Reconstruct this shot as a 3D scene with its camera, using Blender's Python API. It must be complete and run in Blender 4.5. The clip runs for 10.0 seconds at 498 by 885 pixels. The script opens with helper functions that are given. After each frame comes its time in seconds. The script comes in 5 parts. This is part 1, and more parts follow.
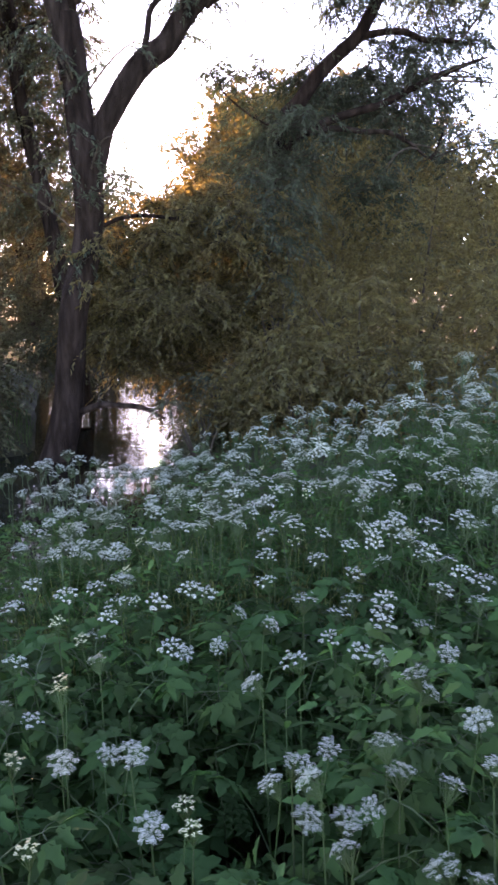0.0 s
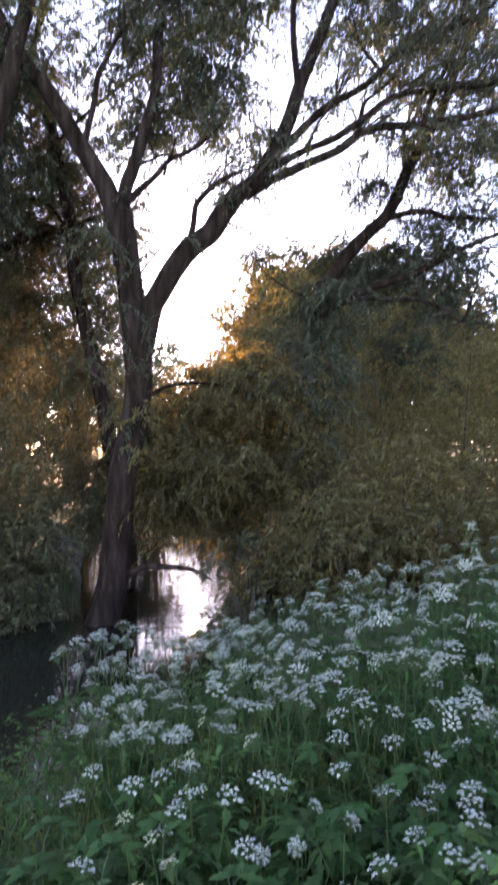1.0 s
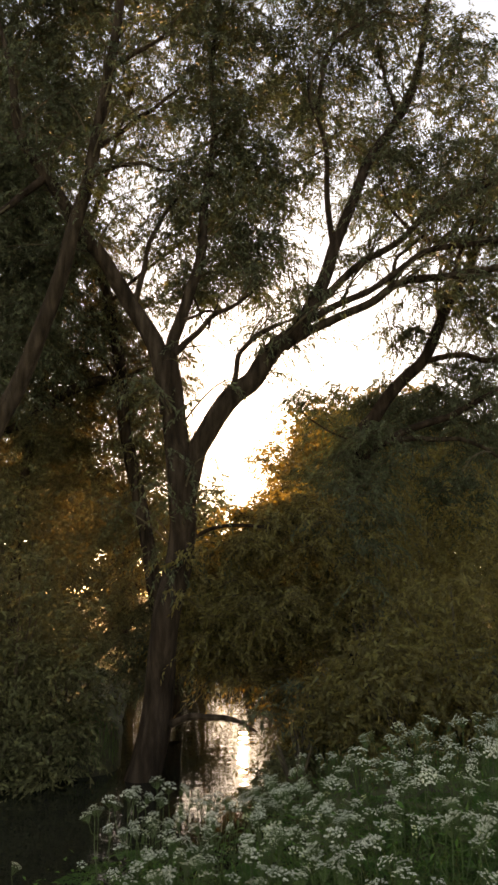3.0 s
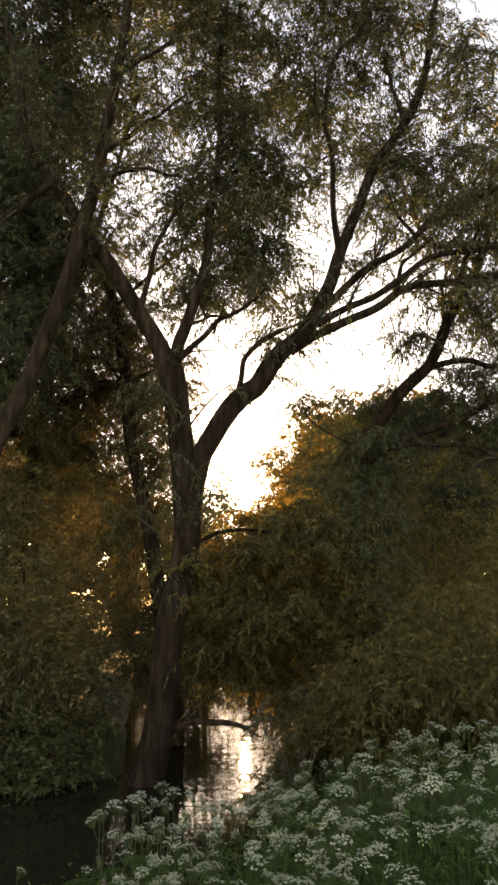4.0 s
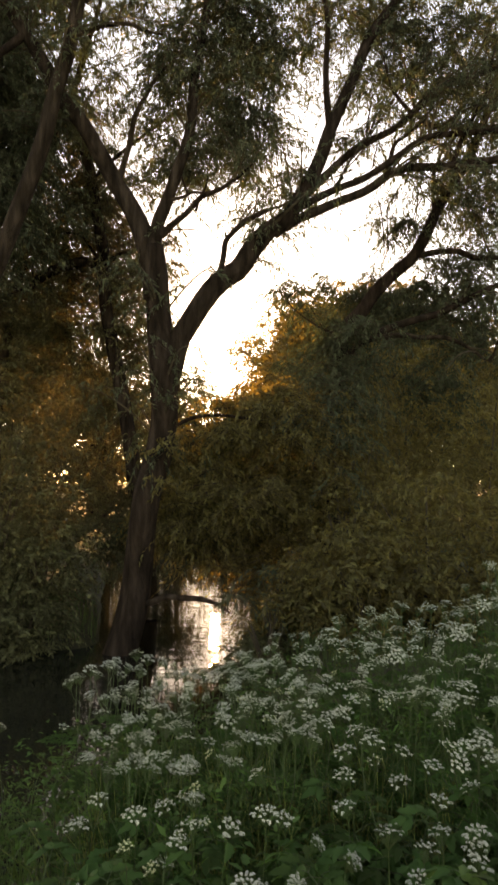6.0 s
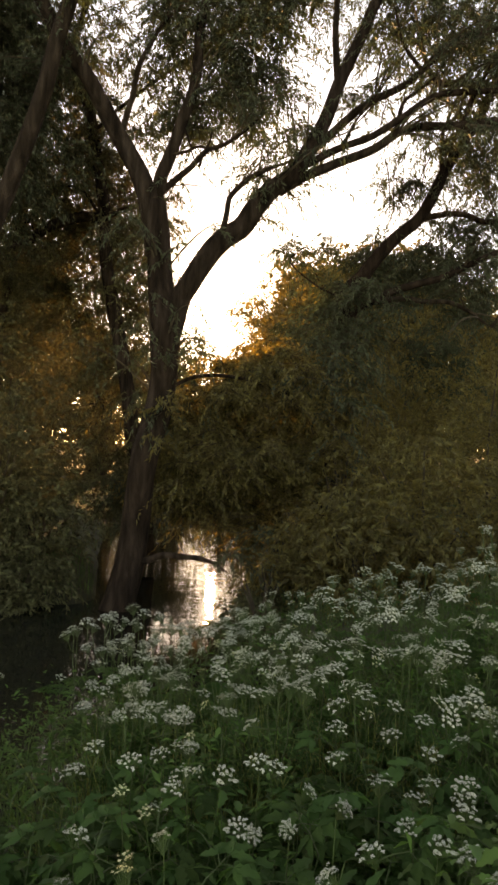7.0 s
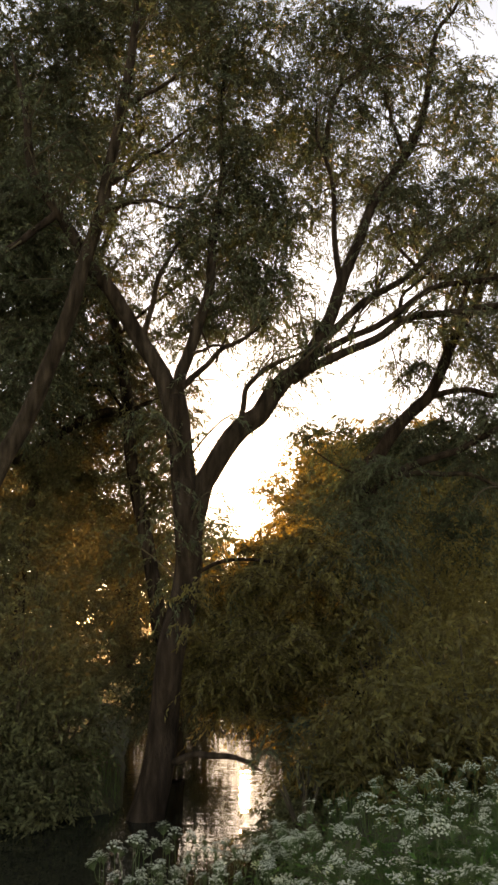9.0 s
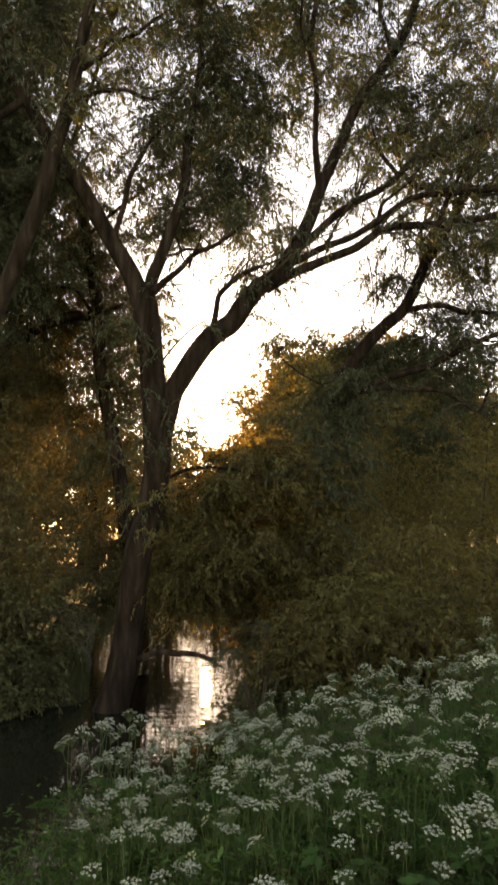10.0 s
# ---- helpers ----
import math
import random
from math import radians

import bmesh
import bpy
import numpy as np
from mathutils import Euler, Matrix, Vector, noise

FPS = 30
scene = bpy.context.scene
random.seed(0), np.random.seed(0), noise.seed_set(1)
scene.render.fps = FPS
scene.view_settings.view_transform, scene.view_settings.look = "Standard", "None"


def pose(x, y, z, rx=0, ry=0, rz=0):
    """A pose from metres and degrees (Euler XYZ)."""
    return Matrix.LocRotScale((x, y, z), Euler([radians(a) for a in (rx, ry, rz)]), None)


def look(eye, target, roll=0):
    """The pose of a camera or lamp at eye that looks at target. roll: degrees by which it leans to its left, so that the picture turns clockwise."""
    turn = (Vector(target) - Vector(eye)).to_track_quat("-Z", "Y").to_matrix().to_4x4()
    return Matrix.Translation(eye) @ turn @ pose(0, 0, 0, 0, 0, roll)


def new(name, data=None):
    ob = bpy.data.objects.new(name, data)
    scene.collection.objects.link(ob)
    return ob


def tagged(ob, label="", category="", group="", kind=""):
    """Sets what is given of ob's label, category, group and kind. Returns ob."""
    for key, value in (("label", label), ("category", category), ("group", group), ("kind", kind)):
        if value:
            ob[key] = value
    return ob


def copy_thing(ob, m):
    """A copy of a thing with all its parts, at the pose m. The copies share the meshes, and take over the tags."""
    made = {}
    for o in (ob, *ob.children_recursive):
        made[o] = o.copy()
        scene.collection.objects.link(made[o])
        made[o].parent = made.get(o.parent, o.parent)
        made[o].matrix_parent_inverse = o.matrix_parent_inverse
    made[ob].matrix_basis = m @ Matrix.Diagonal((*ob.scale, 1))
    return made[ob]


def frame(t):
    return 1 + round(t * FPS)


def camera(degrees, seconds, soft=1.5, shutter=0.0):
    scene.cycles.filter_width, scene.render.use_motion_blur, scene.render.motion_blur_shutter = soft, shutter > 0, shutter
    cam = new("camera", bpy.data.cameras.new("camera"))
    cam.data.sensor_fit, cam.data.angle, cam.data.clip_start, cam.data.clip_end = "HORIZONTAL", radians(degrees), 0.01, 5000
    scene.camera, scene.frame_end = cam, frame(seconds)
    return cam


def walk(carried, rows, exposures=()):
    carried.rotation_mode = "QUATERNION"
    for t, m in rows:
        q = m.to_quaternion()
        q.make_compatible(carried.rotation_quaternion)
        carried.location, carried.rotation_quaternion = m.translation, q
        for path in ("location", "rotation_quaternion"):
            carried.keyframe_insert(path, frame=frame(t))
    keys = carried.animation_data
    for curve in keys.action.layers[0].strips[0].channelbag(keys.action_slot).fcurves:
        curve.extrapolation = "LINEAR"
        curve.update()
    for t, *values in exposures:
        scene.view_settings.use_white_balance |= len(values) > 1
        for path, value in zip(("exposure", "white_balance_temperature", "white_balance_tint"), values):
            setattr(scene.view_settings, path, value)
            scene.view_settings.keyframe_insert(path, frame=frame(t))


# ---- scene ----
cam = camera(37.12, 10.0, soft=2.6, shutter=0.4)
EYE = 1.65
ROWS = [
    (0.0, 0.000, 0.000, 0.000, 0.00, -11.40, 0.00),
    (0.5, -0.071, 0.009, 0.024, 2.09, -9.53, 0.20),
    (0.7, -0.092, 0.010, 0.053, 2.86, -5.11, 1.34),
    (1.0, -0.082, -0.026, 0.073, 2.87, 0.47, 1.56),
    (1.2, -0.066, -0.054, 0.086, 2.26, 2.62, 1.67),
    (1.5, -0.026, -0.054, 0.073, 2.90, 5.05, 1.64),
    (2.0, 0.007, -0.128, 0.104, 4.45, 8.53, 2.63),
    (2.5, -0.007, -0.111, 0.094, 5.69, 10.19, 2.37),
    (3.0, -0.006, -0.086, 0.087, 6.64, 11.37, 1.93),
    (3.2, -0.018, -0.066, 0.081, 6.59, 11.02, 1.20),
    (4.3, -0.020, -0.100, 0.097, 6.93, 11.85, 1.71),
    (4.5, -0.020, -0.100, 0.097, 6.85, 10.52, 1.78),
    (5.0, -0.022, -0.052, 0.080, 5.55, 6.45, 1.29),
    (5.5, -0.034, -0.053, 0.077, 5.76, 5.04, 0.87),
    (5.7, -0.036, -0.053, 0.073, 5.45, 4.47, 0.53),
    (6.8, -0.050, -0.048, 0.044, 4.44, -0.01, -1.29),
    (7.0, -0.050, -0.044, 0.043, 4.68, 0.20, -1.34),
    (7.2, -0.037, -0.045, 0.055, 5.11, 1.73, -0.31),
    (7.5, -0.028, -0.074, 0.089, 5.31, 5.52, 0.18),
    (8.0, -0.019, -0.081, 0.105, 5.80, 8.94, 1.74),
    (8.5, -0.012, -0.084, 0.130, 6.61, 11.96, 2.12),
    (9.0, -0.033, -0.110, 0.136, 6.89, 13.70, 1.45),
    (9.5, -0.038, -0.110, 0.120, 5.15, 10.63, 0.77),
    (10.0, -0.055, -0.088, 0.100, 4.20, 6.88, 0.12),
]
walk(cam, [(t, pose(x, y, EYE + z, 90 + pitch, roll, yaw)) for t, x, y, z, yaw, pitch, roll in ROWS],
     [(0.0, 3.6, 7600, 40), (1.4, 3.5, 8000, 37), (2.0, 2.95, 12000, 34), (2.6, 2.7, 20000, 25), (10.0, 2.7, 20000, 25)])

# ---- light: low evening sun ahead of the camera, clear hazy sky ----
SUN_AZ, SUN_EL = radians(-7.5), radians(11.8)
sun_dir = Vector((math.sin(SUN_AZ) * math.cos(SUN_EL), math.cos(SUN_AZ) * math.cos(SUN_EL), math.sin(SUN_EL)))
world = bpy.data.worlds.new("evening_sky")
scene.world = world
world.use_nodes = True
sky = world.node_tree.nodes.new("ShaderNodeTexSky")
sky.sky_type = "NISHITA"
sky.sun_disc = False
sky.sun_elevation, sky.sun_rotation = SUN_EL, SUN_AZ
sky.dust_density, sky.air_density, sky.ozone_density = 0.08, 0.6, 1.0
back = world.node_tree.nodes["Background"]
back.inputs["Strength"].default_value = 0.12
world.node_tree.links.new(sky.outputs["Color"], back.inputs["Color"])
sun_data = bpy.data.lights.new("sun", "SUN")
sun_data.energy, sun_data.angle, sun_data.color = 2.8, radians(0.6), (1.0, 0.72, 0.44)
sun = new("sun", sun_data)
sun.matrix_world = look(sun_dir * 100, (0, 0, 0))


# ---- materials ----
def material(name, stops, scale=6.0, rough=0.7, bump=0.2, bump_scale=30.0, translucent=None, by="OBJECT", vary=0.25, metallic=0.0, spec=0.3, through_share=0.35):
    """Noise-mottled surface: stops are colours from dark to light; translucent: the colour of light coming through."""
    m = bpy.data.materials.new(name)
    m.use_nodes = True
    nt = m.node_tree
    n, ln = nt.nodes, nt.links
    bsdf = n["Principled BSDF"]
    out = n["Material Output"]
    coord = n.new("ShaderNodeTexCoord")
    tex = n.new("ShaderNodeTexNoise")
    tex.inputs["Scale"].default_value, tex.inputs["Detail"].default_value = scale, 6
    ln.new(coord.outputs["Object"], tex.inputs["Vector"])
    ramp = n.new("ShaderNodeValToRGB")
    for i, c in enumerate(stops):
        pos = 0.3 + 0.4 * i / max(1, len(stops) - 1)
        e = ramp.color_ramp.elements[i] if i < 2 else ramp.color_ramp.elements.new(pos)
        e.position, e.color = pos, (*c, 1)
    ln.new(tex.outputs["Fac"], ramp.inputs["Fac"])
    if by == "ISLAND":
        rnd = n.new("ShaderNodeNewGeometry").outputs["Random Per Island"]
    else:
        rnd = n.new("ShaderNodeObjectInfo").outputs["Random"]
    span = n.new("ShaderNodeMapRange")
    span.inputs["To Min"].default_value, span.inputs["To Max"].default_value = 1 - vary, 1 + vary
    ln.new(rnd, span.inputs["Value"])
    hsv = n.new("ShaderNodeHueSaturation")
    ln.new(ramp.outputs["Color"], hsv.inputs["Color"])
    ln.new(span.outputs["Result"], hsv.inputs["Value"])
    hue = n.new("ShaderNodeMapRange")
    hue.inputs["To Min"].default_value, hue.inputs["To Max"].default_value = 0.5 - 0.06 * vary, 0.5 + 0.06 * vary
    ln.new(rnd, hue.inputs["Value"])
    ln.new(hue.outputs["Result"], hsv.inputs["Hue"])
    ln.new(hsv.outputs["Color"], bsdf.inputs["Base Color"])
    bsdf.inputs["Roughness"].default_value, bsdf.inputs["Metallic"].default_value = rough, metallic
    bsdf.inputs["Specular IOR Level"].default_value = spec
    if bump:
        fine = n.new("ShaderNodeTexNoise")
        fine.inputs["Scale"].default_value, fine.inputs["Detail"].default_value = bump_scale, 4
        ln.new(coord.outputs["Object"], fine.inputs["Vector"])
        b = n.new("ShaderNodeBump")
        b.inputs["Strength"].default_value, b.inputs["Distance"].default_value = bump, 0.01
        ln.new(fine.outputs["Fac"], b.inputs["Height"])
        ln.new(b.outputs["Normal"], bsdf.inputs["Normal"])
    if translucent:
        tr = n.new("ShaderNodeBsdfTranslucent")
        tint = n.new("ShaderNodeHueSaturation")
        tint.inputs["Color"].default_value = (*translucent, 1)
        ln.new(span.outputs["Result"], tint.inputs["Value"])
        ln.new(tint.outputs["Color"], tr.inputs["Color"])
        mix = n.new("ShaderNodeMixShader")
        mix.inputs["Fac"].default_value = through_share
        ln.new(bsdf.outputs["BSDF"], mix.inputs[1])
        ln.new(tr.outputs["BSDF"], mix.inputs[2])
        ln.new(mix.outputs["Shader"], out.inputs["Surface"])
    return m


def bark_material():
    m = material("willow_bark", [(0.010, 0.007, 0.005), (0.028, 0.020, 0.015), (0.055, 0.041, 0.031)], 5, 0.95, 0, vary=0.15, spec=0.08)
    n, ln = m.node_tree.nodes, m.node_tree.links
    coord = n["Texture Coordinate"]
    streak = n.new("ShaderNodeMapping")
    streak.inputs["Scale"].default_value = (2.2, 2.2, 0.35)
    ln.new(coord.outputs["Object"], streak.inputs["Vector"])
    ln.new(streak.outputs["Vector"], n["Noise Texture"].inputs["Vector"])
    squash = n.new("ShaderNodeMapping")
    squash.inputs["Scale"].default_value = (14, 14, 2.2)
    ln.new(coord.outputs["Object"], squash.inputs["Vector"])
    cracks = n.new("ShaderNodeTexVoronoi")
    cracks.feature = "DISTANCE_TO_EDGE"
    ln.new(squash.outputs["Vector"], cracks.inputs["Vector"])
    b = n.new("ShaderNodeBump")
    b.inputs["Strength"].default_value, b.inputs["Distance"].default_value = 0.9, 0.03
    ln.new(cracks.outputs["Distance"], b.inputs["Height"])
    ln.new(b.outputs["Normal"], n["Principled BSDF"].inputs["Normal"])
    return m


def water_material():
    m = bpy.data.materials.new("pond_water")
    m.use_nodes = True
    n, ln = m.node_tree.nodes, m.node_tree.links
    bsdf = n["Principled BSDF"]
    bsdf.inputs["Base Color"].default_value = (0.012, 0.014, 0.010, 1)
    bsdf.inputs["Roughness"].default_value = 0.005
    bsdf.inputs["IOR"].default_value = 1.333
    coord = n.new("ShaderNodeTexCoord")
    last = None
    for sx, sy, detail, strength, dist in ((0.8, 2.5, 2, 0.10, 0.04), (1.6, 7.0, 1, 0.20, 0.012), (5.0, 18.0, 1, 0.06, 0.005)):
        mp = n.new("ShaderNodeMapping")
        mp.inputs["Scale"].default_value = (sx, sy, 1)
        mp.inputs["Rotation"].default_value = (0, 0, 0.12)
        ln.new(coord.outputs["Object"], mp.inputs["Vector"])
        t = n.new("ShaderNodeTexNoise")
        t.inputs["Scale"].default_value, t.inputs["Detail"].default_value = 1.0, detail
        ln.new(mp.outputs["Vector"], t.inputs["Vector"])
        b = n.new("ShaderNodeBump")
        b.inputs["Strength"].default_value, b.inputs["Distance"].default_value = strength, dist
        ln.new(t.outputs["Fac"], b.inputs["Height"])
        if last:
            ln.new(last.outputs["Normal"], b.inputs["Normal"])
        last = b
    ln.new(last.outputs["Normal"], bsdf.inputs["Normal"])
    return m


BARK = bark_material()
WATER = water_material()
SOIL = material("bank_soil", [(0.02, 0.018, 0.012), (0.04, 0.045, 0.02), (0.07, 0.08, 0.035)], 1.7, 0.95, 0.6, 40, vary=0.0)
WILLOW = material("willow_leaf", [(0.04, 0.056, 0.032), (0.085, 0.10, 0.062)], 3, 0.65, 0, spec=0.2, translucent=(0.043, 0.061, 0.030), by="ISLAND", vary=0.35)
# warm transmitted colour: the orange glow round the sun is put into the leaf
GLOWLEAF = material("glow_toned_leaf", [(0.055, 0.062, 0.028), (0.11, 0.11, 0.05)], 2, 0.65, 0, spec=0.2, translucent=(0.25, 0.175, 0.05), by="ISLAND", vary=0.4, through_share=0.45)
# dimmer copy of that leaf, shade put into its transmitted colour
SHADELEAF = material("shade_toned_leaf", [(0.05, 0.06, 0.03), (0.10, 0.105, 0.05)], 2, 0.65, 0, spec=0.15, translucent=(0.10, 0.084, 0.042), by="ISLAND", vary=0.4, through_share=0.27)
# far copy of the warm leaf, its colour carries the sun's glow too
FARLEAF = material("far_leaf", [(0.055, 0.062, 0.028), (0.11, 0.11, 0.05)], 0.8, 0.6, 0, translucent=(0.22, 0.155, 0.045), by="ISLAND", vary=0.4, through_share=0.42)
HERB = material("herb_leaf", [(0.022, 0.064, 0.020), (0.042, 0.092, 0.030)], 9, 0.7, 0.25, 60, translucent=(0.05, 0.16, 0.035), vary=0.3, spec=0.1)
LANCE = material("lance_leaf", [(0.024, 0.068, 0.020), (0.048, 0.10, 0.032)], 9, 0.65, 0.2, 60, translucent=(0.07, 0.17, 0.035), vary=0.3, spec=0.12)
BROAD = material("broad_leaf", [(0.035, 0.085, 0.034), (0.06, 0.12, 0.05)], 14, 0.6, 0.3, 70, translucent=(0.06, 0.17, 0.04), vary=0.2, spec=0.15)
SEDGE = material("pale_grass", [(0.09, 0.13, 0.035), (0.15, 0.18, 0.06)], 3, 0.6, 0, translucent=(0.16, 0.20, 0.05), by="ISLAND", vary=0.35)
HERBMIX = material("meadow_leaf", [(0.032, 0.080, 0.024), (0.064, 0.125, 0.036)], 4, 0.65, 0, translucent=(0.07, 0.20, 0.04), by="ISLAND", vary=0.4, spec=0.18)
STEM = material("herb_stem", [(0.024, 0.056, 0.016), (0.046, 0.085, 0.026)], 20, 0.55, 0, vary=0.25)
PETAL = material("white_petal", [(0.47, 0.52, 0.42), (0.60, 0.65, 0.54)], 40, 0.7, 0, translucent=(0.46, 0.53, 0.43), vary=0.12)
BUD = material("green_bud", [(0.30, 0.36, 0.16), (0.55, 0.58, 0.36)], 40, 0.7, 0, vary=0.2)
GRASS = material("grass_blade", [(0.03, 0.075, 0.024), (0.06, 0.115, 0.038)], 3, 0.6, 0, translucent=(0.08, 0.14, 0.03), by="ISLAND", vary=0.4)
TWIG = material("twig_bark", [(0.03, 0.025, 0.018), (0.08, 0.065, 0.045)], 9, 0.9, 0, vary=0.2, spec=0.1)

rng = np.random.default_rng(7)


# ---- mesh helpers ----
def mesh_from(name, verts, faces, mats, face_mats=None, smooth=False):
    """A mesh from a vertex array and equal-sided faces (or a list of such face arrays)."""
    me = bpy.data.meshes.new(name)
    groups = faces if isinstance(faces, list) else [faces]
    groups = [np.asarray(g, dtype=np.int32) for g in groups if len(g)]
    verts = np.asarray(verts, dtype=np.float32)
    me.vertices.add(len(verts))
    me.vertices.foreach_set("co", verts.ravel())
    loops = np.concatenate([g.ravel() for g in groups])
    sizes = np.concatenate([np.full(len(g), g.shape[1], dtype=np.int32) for g in groups])
    me.loops.add(len(loops))
    me.loops.foreach_set("vertex_index", loops)
    me.polygons.add(len(sizes))
    me.polygons.foreach_set("loop_start", np.concatenate([[0], np.cumsum(sizes)[:-1]]).astype(np.int32))
    me.polygons.foreach_set("loop_total", sizes)
    if face_mats is not None:
        me.polygons.foreach_set("material_index", np.asarray(face_mats, dtype=np.int32))
    if smooth:
        me.polygons.foreach_set("use_smooth", np.ones(len(sizes), dtype=bool))
    for m in mats if isinstance(mats, (list, tuple)) else [mats]:
        me.materials.append(m)
    me.update(calc_edges=True)
    me.validate()
    return me


def part(name, me, parent, label="", at=None):
    ob = new(name, me)
    ob.parent = parent
    if at is not None:
        ob.matrix_basis = at
    return tagged(ob, label) if label else ob


def unit(v):
    return v / np.maximum(np.linalg.norm(v, axis=-1, keepdims=True), 1e-9)


def spline(points, steps):
    """Catmull-Rom through the points; also the fraction along at each sample."""
    p = np.asarray(points, float)
    p = np.vstack([2 * p[0] - p[1], p, 2 * p[-1] - p[-2]])
    out = []
    for i in range(1, len(p) - 2):
        for s in np.arange(steps) / steps:
            a, b, c, d = p[i - 1:i + 3]
            out.append(0.5 * (2 * b + (c - a) * s + (2 * a - 5 * b + 4 * c - d) * s * s + (3 * b - a - 3 * c + d) * s ** 3))
    out.append(p[-2])
    out = np.array(out)
    run = np.concatenate([[0], np.cumsum(np.linalg.norm(np.diff(out, axis=0), axis=1))])
    return out, run / run[-1]


def tube(path, radii, sides=8, wobble=0.0, seed=0):
    """Rings round a path, closed at both ends by a tight last ring."""
    n = len(path)
    tan = unit(np.gradient(path, axis=0))
    side = unit(np.cross(tan, np.array([0.31, 0.9, 0.12])))
    up = np.cross(side, tan)
    ang = np.arange(sides) / sides * 2 * np.pi
    r = np.repeat(np.asarray(radii)[:, None], sides, 1)
    if wobble:
        g = np.random.default_rng(seed)
        lump = g.normal(0, wobble, (n, sides))
        for _ in range(3):
            lump = (lump * 2 + np.roll(lump, 1, 0) + np.roll(lump, -1, 0)) / 3.2
        r = r * (1 + lump)
    v = path[:, None] + r[..., None] * (np.cos(ang)[None, :, None] * side[:, None] + np.sin(ang)[None, :, None] * up[:, None])
    i, j = np.meshgrid(np.arange(n - 1), np.arange(sides), indexing="ij")
    a, b = i * sides + j, i * sides + (j + 1) % sides
    return v.reshape(-1, 3), np.stack([a, b, b + sides, a + sides], -1).reshape(-1, 4)


def merged(pieces):
    """Joins (verts, quads) pieces."""
    vs, fs, k = [], [], 0
    for v, f in pieces:
        vs.append(v)
        fs.append(np.asarray(f) + k)
        k += len(v)
    return np.concatenate(vs), np.concatenate(fs)


def blades(base, along, flat, length, width, fold=0.25, mid=0.45):
    """One folded lens-shaped leaf per row: two quads along the midrib."""
    n = len(base)
    along = unit(along)
    side = unit(np.cross(along, flat))
    up = np.cross(side, along)
    length, width = np.broadcast_to(length, n)[:, None], np.broadcast_to(width, n)[:, None]
    centre = base + along * length * mid
    tip = base + along * length - up * length * 0.12
    left = centre + side * width / 2 + up * width * fold
    right = centre - side * width / 2 + up * width * fold
    v = np.stack([base, left, tip, right], 1).reshape(-1, 3)
    k = np.arange(n)[:, None] * 4
    return v, np.concatenate([k + [0, 1, 2], k + [0, 2, 3]])


# ---- ground and water ----
WATER_Z = -0.55


def smooth(a, b, x):
    s = np.clip((x - a) / (b - a), 0, 1)
    return s * s * (3 - 2 * s)


def meadow_edge(x):
    """How far ahead the flowering bank reaches before it falls to the water."""
    return np.interp(x, (-3.0, -1.9, -1.2, -0.4, 0.0, 3.0), (1.2, 2.9, 3.85, 4.1, 4.2, 6.0))


def land(x, y):
    """Height of the ground: a meadow bank, a channel leading away from it, wooded banks on both sides."""
    x, y = np.asarray(x, float), np.asarray(y, float)
    meadow = 0.02 * np.clip(y - 2, -2, 4) + np.where(x > 0, 0.10, 0.17) * np.clip(x, -2.6, 2.5)
    edge = meadow_edge(x)
    near = smooth(edge + 1.5, edge, y)
    left = smooth(0.5, -0.7, x + 0.27 * y + 0.1)
    right = smooth(-0.5, 0.7, x + 0.07 * y + 0.15) * smooth(6.0, 7.5, y + 0.6 * x)
    far = smooth(20.5, 22.5, y)
    away = smooth(40, 60, np.abs(x))
    hummock = np.exp(-((x + 2.5) ** 2 + (y - 9.85) ** 2) / 0.5) * 0.5
    side = np.maximum.reduce([left * smooth(9.0, 10.5, y), right, far, away])
    z = -1.1 + near * (1.1 + meadow)
    z = np.maximum(z, -1.1 + side * (0.95 + 0.12 * np.sin(x * 0.9) * np.cos(y * 0.7)))
    z = np.maximum(z, -1.1 + hummock)
    # unseen low ridge added on the far bank to darken the water's mirror
    z = z + 0.1 * np.exp(-((y - 23.5) / 1.2) ** 2) * smooth(-10, -8, x) * smooth(3, 1, x)
    z = np.where(y < edge, meadow * smooth(-30, -2, y) , z)
    return z + 0.02 * np.sin(3.1 * x + 1.7 * y) * np.cos(2.3 * x - 2.9 * y)


def ground_sheet():
    s = np.linspace(-1, 1, 171)
    xs = 14 * s + 1500 * s ** 9
    ys = 8 + 17 * s + 1500 * s ** 9
    X, Y = np.meshgrid(xs, ys, indexing="ij")
    v = np.stack([X, Y, land(X, Y)], -1).reshape(-1, 3)
    i, j = np.meshgrid(np.arange(170), np.arange(170), indexing="ij")
    a = i * 171 + j
    f = np.stack([a, a + 171, a + 172, a + 1], -1).reshape(-1, 4)
    ob = new("ground", mesh_from("ground", v, f, SOIL, smooth=True))
    tagged(ob, "dark damp soil bank overgrown with meadow plants", "ground", kind="structure")


ground_sheet()


def water_sheet():
    v = np.array([(-45, 3.2, WATER_Z), (45, 3.2, WATER_Z), (45, 24, WATER_Z), (-45, 24, WATER_Z)], float)
    ob = new("water", mesh_from("water", v, np.array([[0, 1, 2, 3]]), WATER))
    tagged(ob, "dark rippled pond water mirroring trees and low sun", "water", kind="structure")


water_sheet()


